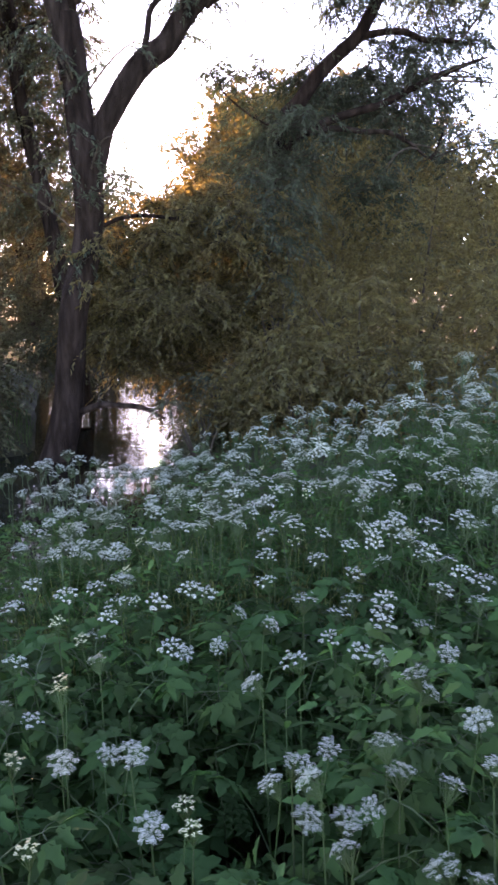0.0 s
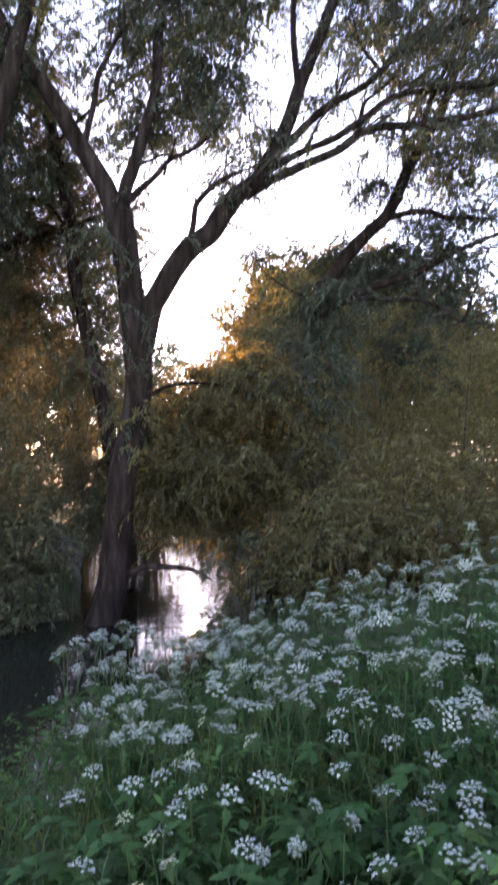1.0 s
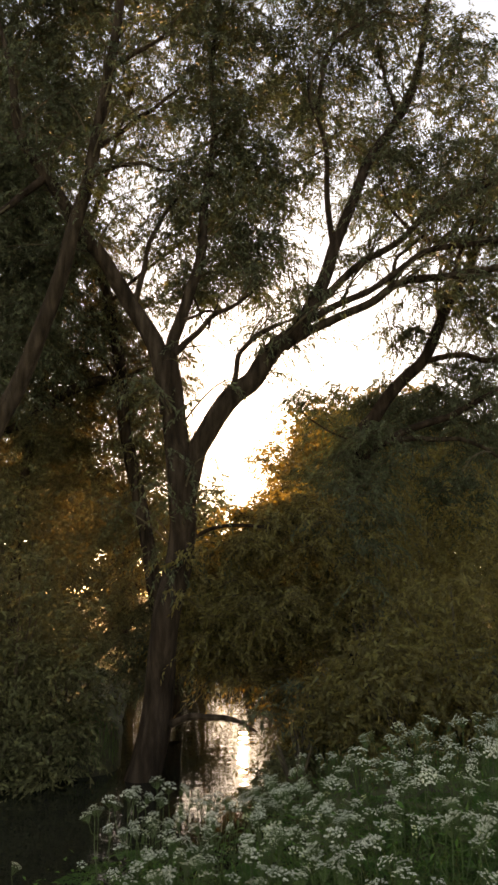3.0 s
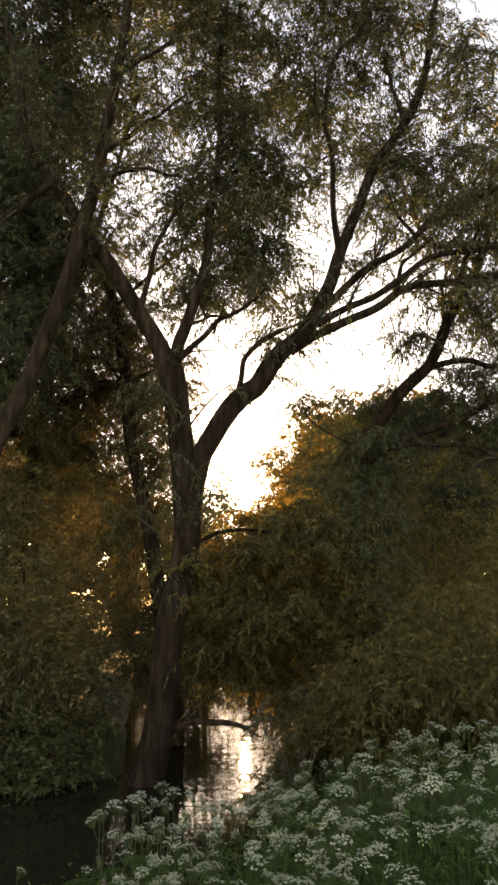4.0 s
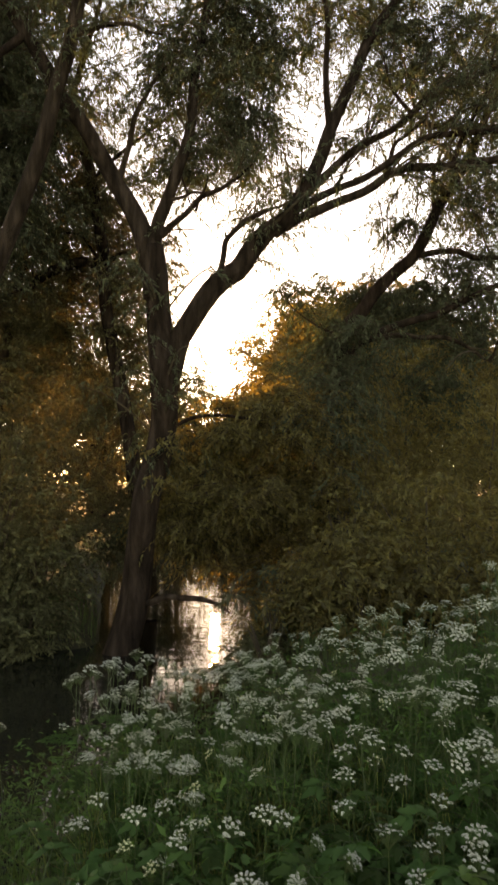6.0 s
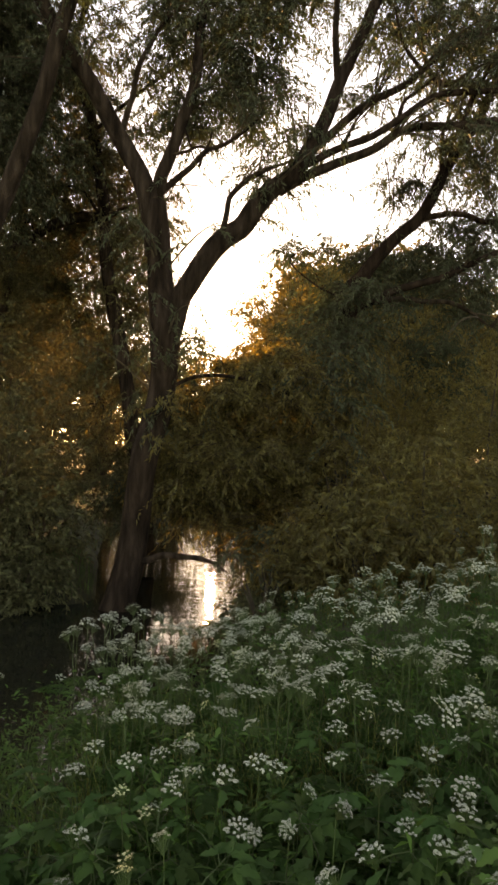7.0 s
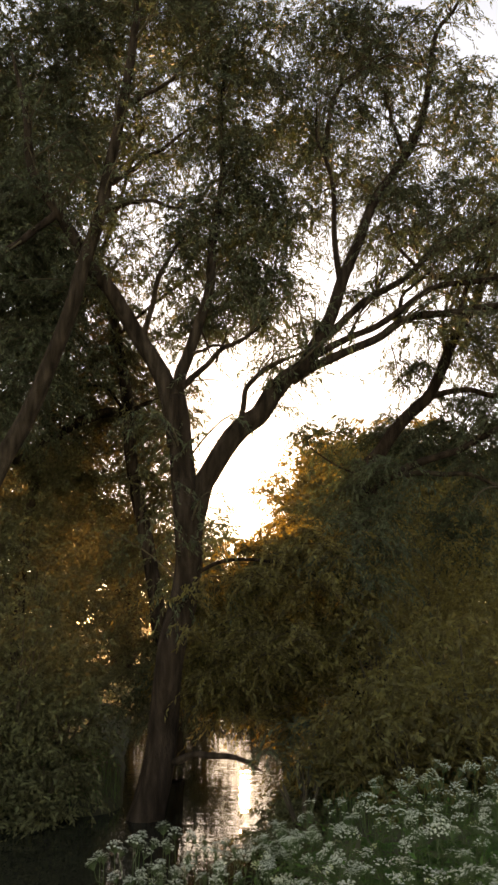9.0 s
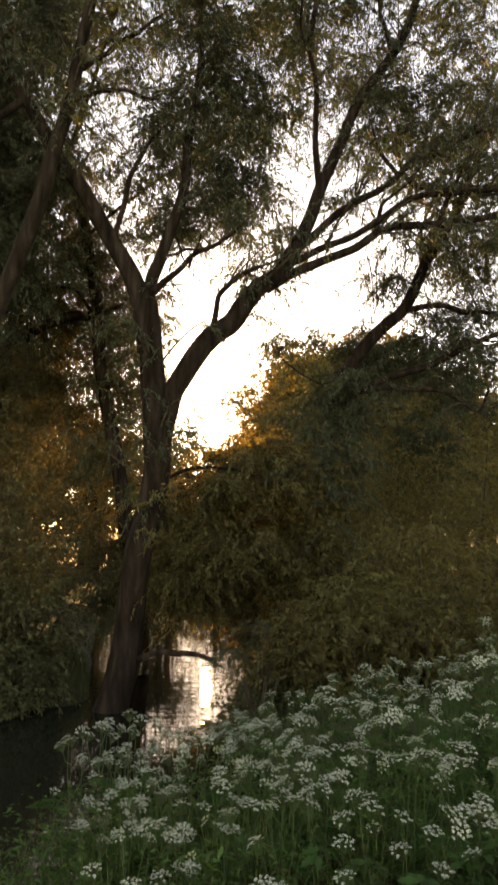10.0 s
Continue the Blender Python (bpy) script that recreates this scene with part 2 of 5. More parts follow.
# ---- trees ----
def sprays(starts, length, leaves, leaf_len, leaf_wid, droop, g, out=None, stiff=0.5):
    """Hanging leafy twigs: verts and faces of the leaves, and of the twigs."""
    n = len(starts)
    az = g.uniform(0, 2 * np.pi, n)
    d = np.stack([np.cos(az), np.sin(az), g.uniform(-0.3, 0.6, n)], -1)
    if out is not None:
        d = d * (1 - stiff) + unit(starts - out) * stiff
    d = unit(d)
    L = length * g.uniform(0.5, 1.3, n)
    s = (np.arange(leaves) + 0.7) / leaves
    S = np.broadcast_to(s, (n, leaves))

    def point(q):
        return starts[:, None] + d[:, None] * (q * L[:, None])[..., None] + np.array([0, 0, -1.0]) * (droop * L[:, None] * q ** 2)[..., None]
    p = point(S)
    tan = unit(d[:, None] + np.array([0, 0, -2.0]) * (droop * S)[..., None])
    rnd = unit(g.normal(0, 1, (n, leaves, 3)))
    along = unit(tan + 0.95 * rnd + np.array([0, 0, -0.35]))
    flat = unit(g.normal(0, 1, (n, leaves, 3)) + np.array([0, 0, 0.8]))
    ll = leaf_len * g.uniform(0.6, 1.25, n * leaves)
    lv, lf = blades(p.reshape(-1, 3), along.reshape(-1, 3), flat.reshape(-1, 3), ll, ll * leaf_wid)
    q = np.broadcast_to(np.array([0.0, 0.85]), (n, 2))
    c = point(q)
    r = np.array([0.0042, 0.002])[None, :, None]
    side = unit(np.cross(d, [0.2, 0.1, 1.0]))[:, None]
    up = np.array([0, 0, 1.0])
    tv = np.stack([c + side * r, c - side * r * 0.5 + up * r, c - side * r * 0.5 - up * r], 2)
    base = (np.arange(n) * 6)[:, None]
    tf = []
    for a, b in ((0, 1), (1, 2), (2, 0)):
        tf.append(base + np.array([a, b, 3 + b, 3 + a]))
    return lv, lf, tv.reshape(-1, 3), np.concatenate(tf)


def in_ball(g, n, centre, r):
    v = unit(g.normal(0, 1, (n, 3))) * (g.uniform(0.05, 1, n) ** 0.45)[:, None]
    return np.asarray(centre) + v * r


def in_cloud(g, n, centre, r):
    """Like a ball, but thinning out softly, in small tufts."""
    tufts = g.normal(0, 0.62, (max(1, n // 9), 3))
    return np.asarray(centre) + (tufts[g.integers(0, len(tufts), n)] + g.normal(0, 0.13, (n, 3))) * r


def tree(name, label, limbs, clumps, density, leaf_len=0.086, leaf_wid=0.28, spray_len=0.5, seed=1, shoots=0.35, depth=1.0, leaf_mat=None, shoot_span=(0.45, 1.0), droop=0.75, fills=()):
    """A tree from its trunk and limbs (name, start radius, end radius, way points), side shoots grown from them, and leafy sprays in clumps."""
    g = np.random.default_rng(seed)
    base = Vector(limbs[0][3][0])
    root = new(name)
    root.location = base
    tagged(root, label, "tree")
    inv = np.array(base)
    shoot_pieces, starts = [], []
    for k, (kind, r0, r1, pts) in enumerate(limbs):
        path, frac = spline(pts, 6)
        sway = np.stack([np.sin(frac * g.uniform(9, 22) + g.uniform(0, 6)) for _ in range(3)], -1)
        path = path + sway * r1 * 0.5 * (frac * (1 - frac) * 4)[:, None]
        rad = (r0 + (r1 - r0) * frac ** 0.8) * (1 - (0.2 if kind == "trunk" and r1 > 0.1 else 0.7) * frac ** 8)
        if kind == "trunk":
            rad = rad * (1 + 0.55 * np.exp(-frac * 16))
        v, f = tube(path - inv, rad, 12 if r0 > 0.1 else 8, 0.035, seed * 31 + k)
        cap = [np.arange(len(v) - (12 if r0 > 0.1 else 8), len(v))[None]]
        part("trunk" if kind == "trunk" else "limb", mesh_from(kind, v, [f] + cap, BARK, smooth=True), root)
        run = np.linalg.norm(np.diff(path, axis=0), axis=1).sum()
        for _ in range(0 if kind == "low_branch" else int(run / shoots)):
            q = g.uniform(*shoot_span)
            i = min(int(q * (len(path) - 1)), len(path) - 2)
            p0, t = path[i], unit(path[i + 1] - path[i])
            d = unit(t * 0.7 + unit(g.normal(0, 1, 3)) * 0.8 + np.array([0, 0, 0.35]))
            L = g.uniform(0.4, 1.3)
            bend = unit(g.normal(0, 1, 3)) * 0.3 * L
            sp, sf = spline([p0, p0 + d * L * 0.35 + bend * 0.15, p0 + d * L * 0.7 + bend * 0.5 - np.array([0, 0, 0.05 * L]), p0 + d * L + bend - np.array([0, 0, 0.2 * L])], 3)
            shoot_pieces.append(tube(sp - inv, 0.012 * (1 - 0.75 * sf) * min(1.6, r1 / 0.02), 5))
            starts.append(sp[g.integers(3, len(sp), 5)])
    if shoot_pieces:
        v, f = merged(shoot_pieces)
        tagged(part("shoot_mass", mesh_from("shoot_mass", v, f, TWIG, smooth=True), root), kind="stuff")
    pts = [np.concatenate(starts)] if starts else []
    for x, y, z, r in clumps:
        pts.append(in_cloud(g, int(density * r * r * 4), (x, y + g.uniform(-0.3, 0.5) * depth, z), np.array([r, max(r, 0.6) * depth, r])))
    for count, centre, reach in fills:
        pts.append(in_ball(g, count, centre, np.asarray(reach)))
    p = np.concatenate(pts)
    lv, lf, tv, tf = sprays(p - inv, spray_len, 20, leaf_len, leaf_wid, droop, g)
    part("crown", mesh_from("crown", lv, lf, leaf_mat or WILLOW), root)
    tagged(part("twig_mass", mesh_from("twig_mass", tv, tf, TWIG), root), kind="stuff")
    return root


WILLOW_LIMBS = []
WILLOW_LIMBS.append(("trunk", 0.200, 0.178, [(-2.69, 9.80, -0.89), (-2.45, 9.80, 0.03), (-2.27, 9.80, 0.85), (-2.17, 9.80, 1.57), (-2.12, 9.80, 2.32), (-2.09, 9.80, 3.47), (-2.12, 9.80, 4.36), (-2.19, 9.80, 4.94)]))
WILLOW_LIMBS.append(("limb", 0.158, 0.045, [(-2.17, 9.82, 4.23), (-2.23, 9.80, 4.72), (-2.38, 9.80, 5.22), (-2.76, 9.80, 5.86), (-3.06, 9.60, 6.52), (-3.41, 9.40, 6.93), (-3.82, 9.20, 7.65), (-4.12, 9.00, 8.28), (-4.25, 8.90, 9.16), (-4.47, 8.80, 10.18)]))
WILLOW_LIMBS.append(("limb", 0.063, 0.035, [(-3.82, 9.20, 7.65), (-4.24, 9.00, 7.16), (-4.70, 8.80, 6.74)]))
WILLOW_LIMBS.append(("limb", 0.105, 0.026, [(-2.20, 9.85, 4.32), (-2.20, 9.90, 4.87), (-2.17, 9.90, 5.26), (-2.06, 9.90, 5.55), (-1.88, 9.90, 6.07), (-1.72, 10.00, 6.65), (-1.69, 10.20, 7.63), (-1.54, 10.40, 8.83), (-1.58, 10.60, 10.37), (-1.35, 10.80, 12.12)]))
WILLOW_LIMBS.append(("limb", 0.052, 0.022, [(-2.74, 9.80, 5.72), (-2.69, 9.80, 5.86), (-2.55, 9.80, 6.38), (-2.43, 9.80, 6.86), (-2.24, 10.00, 7.39), (-1.96, 10.10, 7.79)]))
WILLOW_LIMBS.append(("limb", 0.052, 0.022, [(-2.11, 9.80, 5.08), (-1.76, 9.80, 5.38), (-1.47, 9.80, 5.64), (-1.14, 9.80, 5.79), (-0.80, 9.80, 6.07)]))
WILLOW_LIMBS.append(("leaning_limb", 0.150, 0.140, [(-2.06, 9.82, 2.73), (-1.97, 9.85, 3.23), (-1.60, 9.90, 3.99), (-1.03, 9.90, 4.76), (-0.69, 9.90, 5.03), (-0.36, 9.90, 5.33), (-0.17, 9.95, 5.62)]))
WILLOW_LIMBS.append(("limb", 0.112, 0.026, [(-0.48, 9.92, 5.22), (-0.30, 9.92, 5.42), (0.05, 10.10, 6.12), (0.25, 10.20, 6.70), (0.55, 10.30, 7.42), (0.84, 10.40, 8.17), (1.30, 10.50, 8.86), (1.59, 10.60, 9.39), (1.84, 10.70, 10.15), (2.11, 10.90, 11.49), (2.49, 11.00, 12.09), (3.07, 11.20, 13.33)]))
WILLOW_LIMBS.append(("limb", 0.074, 0.044, [(-0.55, 9.95, 5.12), (-0.30, 9.98, 5.29), (-0.02, 10.00, 5.42), (0.30, 10.00, 5.54), (0.72, 10.00, 5.68), (1.05, 10.00, 5.92), (1.38, 10.00, 6.01), (1.81, 10.00, 6.03), (2.42, 10.00, 6.08), (2.95, 10.00, 6.21), (3.61, 10.00, 6.59)]))
WILLOW_LIMBS.append(("limb", 0.055, 0.036, [(-0.19, 9.90, 5.46), (0.28, 9.90, 5.70), (0.66, 9.90, 5.84), (1.05, 9.90, 6.08), (1.50, 9.90, 6.34), (1.94, 9.90, 6.39), (2.43, 9.90, 6.44), (2.88, 9.90, 6.51), (3.46, 9.90, 6.90)]))
WILLOW_LIMBS.append(("limb", 0.062, 0.039, [(-0.05, 10.20, 5.83), (0.60, 10.20, 6.37), (1.12, 10.20, 6.69), (1.48, 10.20, 6.97), (1.83, 10.20, 7.25), (2.60, 10.20, 7.49), (3.19, 10.20, 7.92)]))
WILLOW_LIMBS.append(("limb", 0.031, 0.016, [(1.02, 10.20, 6.06), (1.14, 10.20, 6.44), (1.44, 10.20, 6.68), (1.61, 10.20, 6.93)]))
WILLOW_LIMBS.append(("limb", 0.031, 0.016, [(1.33, 10.20, 6.89), (1.10, 10.20, 7.23), (0.98, 10.20, 7.71)]))
WILLOW_LIMBS.append(("limb", 0.038, 0.019, [(1.90, 10.10, 6.08), (2.09, 10.10, 6.57), (2.34, 10.10, 7.06), (2.53, 10.10, 7.84)]))
WILLOW_LIMBS.append(("limb", 0.023, 0.011, [(0.29, 10.00, 5.70), (0.46, 10.00, 6.08), (0.70, 10.00, 6.38), (0.92, 10.00, 6.88)]))
WILLOW_LIMBS.append(("limb", 0.039, 0.031, [(1.40, 10.20, 6.92), (1.62, 10.20, 6.68), (2.02, 10.20, 6.65), (2.65, 10.20, 6.64)]))
WILLOW_LIMBS.append(("limb", 0.047, 0.024, [(0.10, 10.30, 9.00), (0.31, 10.30, 10.01), (0.73, 10.30, 10.42), (1.32, 10.30, 10.73)]))
WILLOW_LIMBS.append(("limb", 0.054, 0.023, [(0.23, 10.20, 6.66), (0.17, 10.20, 7.34), (0.21, 10.20, 8.11), (0.12, 10.20, 8.72), (-0.00, 10.20, 9.21), (0.01, 10.20, 9.86)]))
WILLOW_LIMBS.append(("limb", 0.040, 0.024, [(1.35, 10.50, 8.95), (1.19, 10.50, 9.71), (1.12, 10.50, 10.18)]))
WILLOW_LIMBS.append(("limb", 0.045, 0.030, [(-1.29, 9.80, 4.50), (-1.15, 9.80, 5.05), (-0.81, 9.80, 5.32), (-0.42, 9.80, 5.46)]))
WILLOW_LIMBS.append(("low_branch", 0.051, 0.029, [(-2.20, 9.70, 0.12), (-1.82, 9.50, 0.24), (-1.29, 9.30, 0.20), (-1.04, 9.20, 0.09)]))
WILLOW_LIMBS.append(("limb", 0.032, 0.012, [(-2.10, 9.80, 2.35), (-1.60, 10.05, 2.62), (-0.90, 10.30, 2.60), (-0.30, 10.50, 2.38), (0.15, 10.60, 2.05)]))
WILLOW_CLUMPS = [(-2.2, 10.9, 12.1, 0.79), (-1.2, 10.9, 11.2, 0.87), (-1.7, 10.9, 10.1, 0.71), (-2.5, 10.9, 7.8, 0.41), (-1.9, 10.9, 8.5, 0.71), (-1.2, 10.9, 7.8, 0.66), (-1.0, 10.9, 9.1, 0.62), (-1.6, 10.9, 6.9, 0.50), (-1.2, 10.9, 7.2, 0.41), (0.1, 10.9, 11.8, 0.79), (0.8, 10.9, 11.6, 0.66), (1.5, 10.9, 11.5, 0.46), (0.0, 10.9, 10.6, 0.50), (0.9, 10.9, 10.2, 0.33)]
WILLOW_CLUMPS += [(1.7, 10.9, 8.4, 0.62), (2.6, 10.9, 10.5, 0.41), (2.5, 10.9, 9.4, 0.79), (2.5, 10.9, 8.2, 0.51), (1.8, 10.9, 7.5, 0.41), (1.1, 10.9, 8.6, 0.41), (-0.2, 10.9, 8.0, 0.37), (-2.2, 10.9, 6.6, 0.37), (-1.1, 10.9, 8.4, 0.50), (-0.5, 10.9, 7.3, 0.29)]
WILLOW_CLUMPS += [(-0.95, 9.25, 0.42, 0.13), (-0.6, 9.3, 0.5, 0.14), (-2.05, 10.4, 2.5, 0.35)]
WILLOW_CLUMPS += [(-1.75, 11.0, 0.6, 0.14), (-1.35, 11.1, 0.35, 0.10), (-1.0, 11.1, 0.5, 0.11), (-0.7, 11.0, 0.45, 0.13), (-2.75, 11.2, 0.5, 0.13), (-2.9, 11.4, 0.9, 0.25)]
for r0, r1, twig in ((0.026, 0.014, [(-2.00, 9.85, 5.59), (-1.81, 9.85, 5.64), (-1.67, 9.85, 5.69), (-1.48, 9.85, 5.69), (-1.26, 9.85, 5.76)]),
                     (0.018, 0.010, [(-1.82, 9.85, 5.92), (-1.76, 9.85, 5.76), (-1.72, 9.85, 5.61), (-1.68, 9.85, 5.49)]),
                     (0.020, 0.012, [(-1.62, 9.85, 5.44), (-1.57, 9.85, 5.60), (-1.50, 9.85, 5.74), (-1.45, 9.85, 5.92)]),
                     (0.012, 0.006, [(-1.94, 9.80, 5.16), (-1.79, 9.80, 5.17), (-1.65, 9.80, 5.16), (-1.53, 9.80, 5.13)]),
                     (0.016, 0.007, [(0.74, 10.20, 6.56), (0.76, 10.20, 6.76), (0.79, 10.20, 6.98), (0.83, 10.20, 7.20)]),
                     (0.016, 0.007, [(0.79, 10.20, 6.58), (0.93, 10.20, 6.79), (1.05, 10.20, 6.98), (1.16, 10.20, 7.13)]),
                     (0.012, 0.006, [(0.80, 9.95, 6.01), (0.83, 9.95, 6.19), (0.88, 9.95, 6.36)]),
                     (0.014, 0.008, [(1.03, 10.00, 5.94), (1.07, 10.00, 6.15), (1.10, 10.00, 6.37), (1.14, 10.00, 6.58)]),
                     (0.014, 0.008, [(0.29, 9.95, 5.77), (0.46, 9.95, 6.01), (0.68, 9.95, 6.25), (0.83, 9.95, 6.41)])):
    WILLOW_LIMBS.append(("low_branch", r0, r1, twig))
WILLOW_CLUMPS += [(0.55, 10.1, 6.8, 0.15), (0.45, 10.1, 6.45, 0.13), (0.72, 10.15, 6.75, 0.11), (-1.6, 9.85, 5.85, 0.10), (-1.75, 9.8, 5.38, 0.07)]
tree("willow_tree", "dark old willow leaning over the water with drooping narrow leaves", WILLOW_LIMBS, WILLOW_CLUMPS, 140, seed=3, shoots=0.22,
     fills=((480, (-1.35, 10.6, 10.0), (0.95, 0.9, 3.2)), (110, (-1.05, 10.6, 6.9), (0.8, 0.6, 0.8)), (170, (0.9, 10.8, 11.2), (1.0, 0.8, 1.1)), (110, (0.3, 10.5, 8.4), (0.9, 0.6, 1.3))))
# added tree: screens the meadow from the sun, warm glow in its leaf colour
YOUNG_LIMBS = [("trunk", 0.07, 0.03, [(-0.45, 12.3, -0.4), (-0.55, 12.25, 0.6), (-0.75, 12.1, 1.5), (-1.0, 11.9, 2.2), (-1.25, 11.8, 2.7)]),
               ("limb", 0.035, 0.012, [(-0.6, 12.2, 0.9), (-1.0, 11.7, 1.6), (-1.5, 11.2, 2.0), (-2.1, 10.8, 2.1)]),
               ("limb", 0.035, 0.012, [(-0.7, 12.1, 1.3), (-0.7, 11.4, 2.0), (-0.6, 10.8, 2.3), (-0.4, 10.4, 2.3)]),
               ("limb", 0.03, 0.012, [(-0.75, 12.1, 1.5), (-1.2, 12.5, 2.0), (-1.7, 12.8, 2.2), (-2.3, 13.0, 2.1)])]
YOUNG_CLUMPS = [(-1.8, 10.2, 1.9, 0.45), (-1.25, 10.3, 1.75, 0.5), (-0.7, 10.4, 1.95, 0.5), (-0.2, 10.5, 1.8, 0.5), (-1.5, 10.6, 1.5, 0.45), (-0.9, 10.6, 1.5, 0.45), (-0.7, 10.5, 2.6, 0.35), (-1.3, 10.5, 1.5, 0.45)]
YOUNG_CLUMPS += [(-2.0, 11.5, 1.2, 0.45), (-1.5, 11.6, 1.1, 0.45), (-1.0, 11.5, 1.15, 0.45), (-0.5, 11.5, 1.1, 0.45), (-2.5, 11.4, 1.3, 0.4), (-2.2, 12.3, 1.9, 0.45), (-1.7, 12.4, 1.75, 0.5), (-1.1, 12.4, 1.7, 0.5), (-0.5, 12.3, 1.8, 0.5), (-2.1, 11.6, 0.95, 0.25), (-1.2, 11.7, 1.3, 0.4), (-0.9, 12.0, 1.2, 0.4), (-1.7, 12.0, 1.25, 0.4), (-1.3, 12.8, 1.9, 0.45), (-2.0, 12.7, 2.0, 0.45), (-0.7, 12.8, 1.9, 0.4)]
YOUNG_CLUMPS += [(-1.1, 12.4, 2.9, 0.35), (-0.8, 12.4, 2.9, 0.35), (-1.5, 12.5, 2.85, 0.35), (-0.5, 12.4, 2.9, 0.3), (-0.4, 10.5, 2.6, 0.35), (-0.05, 10.6, 2.6, 0.35), (-0.35, 10.7, 2.95, 0.28), (-0.95, 10.4, 2.75, 0.28), (-1.3, 10.5, 2.7, 0.28), (-0.65, 10.5, 2.85, 0.25)]
YOUNG_CLUMPS += [(-1.65, 10.4, 2.42, 0.36), (-1.15, 10.5, 2.45, 0.36), (-1.4, 10.8, 2.3, 0.4), (-0.45, 10.6, 2.75, 0.35)]
YOUNG_CLUMPS += [(-2.0, 10.8, 0.95, 0.3), (-1.6, 10.8, 0.9, 0.3), (-1.2, 10.8, 0.92, 0.3), (-0.85, 10.8, 0.85, 0.3), (-1.45, 10.9, 0.6, 0.26), (-1.75, 10.9, 0.55, 0.24), (-1.1, 10.9, 0.55, 0.24), (-0.75, 10.9, 0.5, 0.26), (-2.05, 10.9, 0.6, 0.2), (-2.0, 11.2, 0.78, 0.22), (-1.7, 11.4, 0.66, 0.24), (-1.4, 11.2, 0.74, 0.22), (-1.1, 11.3, 0.66, 0.26), (-0.8, 11.3, 0.62, 0.26), (-1.2, 11.4, 0.42, 0.2), (-0.95, 11.3, 0.42, 0.22), (-2.35, 11.3, 0.75, 0.2)]
YOUNG_CLUMPS += [(-2.4 + 0.3 * k, 13.2, 1.5 + 0.55 * (k % 2), 0.42) for k in range(8)]
tree("willow_tree", "added young willow trailing low over the water, sun glow put into its leaf colour", YOUNG_LIMBS, YOUNG_CLUMPS, 120, seed=17, leaf_mat=GLOWLEAF, leaf_wid=0.34, droop=0.6)
LEANING_LIMBS = []
LEANING_LIMBS.append(("trunk", 0.185, 0.040, [(-5.95, 8.60, -0.87), (-5.12, 8.70, 1.58), (-4.40, 8.85, 3.66), (-4.06, 9.00, 4.51), (-3.76, 9.00, 5.32), (-3.50, 9.00, 6.05), (-3.31, 9.00, 6.75), (-3.13, 9.00, 7.30), (-2.99, 9.00, 7.99), (-2.82, 9.00, 9.04), (-2.71, 9.00, 9.95), (-2.61, 9.00, 11.03), (-2.51, 9.00, 12.29), (-2.30, 9.00, 13.82)]))
LEANING_LIMBS.append(("limb", 0.041, 0.021, [(-3.04, 9.00, 7.49), (-2.79, 9.00, 7.55), (-2.46, 9.00, 7.61), (-2.13, 9.00, 7.49), (-1.92, 9.00, 7.42)]))
LEANING_LIMBS.append(("limb", 0.041, 0.021, [(-2.95, 9.00, 7.92), (-2.46, 9.00, 8.25), (-2.14, 9.00, 8.46), (-1.80, 9.00, 8.71)]))
LEANING_LIMBS.append(("limb", 0.034, 0.021, [(-2.75, 9.00, 9.16), (-2.36, 9.00, 9.38), (-2.08, 9.00, 9.54), (-1.93, 9.00, 9.82)]))
LEANING_CLUMPS = [(-5.0, 10.7, 11.2, 1.06), (-5.1, 10.7, 9.2, 0.90), (-4.1, 10.7, 12.2, 0.77), (-4.8, 10.7, 7.6, 0.77), (-6.3, 10.7, 10.2, 0.98), (-3.2, 10.7, 13.4, 0.73), (-4.4, 10.7, 6.4, 0.61), (-5.1, 10.7, 5.6, 0.73), (-4.1, 10.7, 10.0, 0.49), (-2.3, 10.7, 13.4, 0.73), (-5.3, 10.7, 7.0, 0.61), (-5.2, 10.7, 8.2, 0.65)]
tree("willow_tree", "dark slanting willow stem with a dense shaded crown", LEANING_LIMBS, LEANING_CLUMPS, 250, depth=1.1, leaf_len=0.098, seed=5,
     fills=((240, (-4.0, 10.2, 10.6), (1.3, 0.8, 2.6)),))
THIN_LIMBS = []
THIN_LIMBS.append(("trunk", 0.158, 0.069, [(-3.02, 13.00, -0.36), (-3.02, 13.00, 0.45), (-3.38, 13.00, 2.85), (-3.67, 13.00, 4.56), (-3.75, 13.00, 5.21), (-3.79, 13.00, 5.79), (-3.89, 13.00, 6.32), (-4.00, 13.00, 6.78), (-4.11, 13.00, 7.31), (-4.25, 13.00, 7.84), (-4.64, 13.00, 8.45), (-5.35, 13.00, 9.36), (-5.90, 13.00, 10.73), (-6.21, 13.00, 12.25)]))
THIN_LIMBS.append(("limb", 0.105, 0.069, [(-3.79, 13.00, 5.70), (-4.25, 13.00, 5.74), (-4.60, 13.00, 5.62), (-5.04, 13.00, 5.40), (-5.59, 13.00, 5.08), (-6.25, 13.00, 4.82), (-6.96, 13.00, 4.55)]))
THIN_LIMBS.append(("limb", 0.055, 0.030, [(-3.77, 13.00, 5.74), (-3.38, 13.00, 5.89), (-3.09, 13.00, 5.96), (-2.81, 13.00, 6.02)]))
THIN_LIMBS.append(("low_branch", 0.034, 0.014, [(-3.86, 12.95, 5.74), (-3.99, 12.90, 5.90), (-4.16, 12.90, 6.14), (-4.44, 12.90, 6.25), (-4.72, 12.90, 6.25)]))
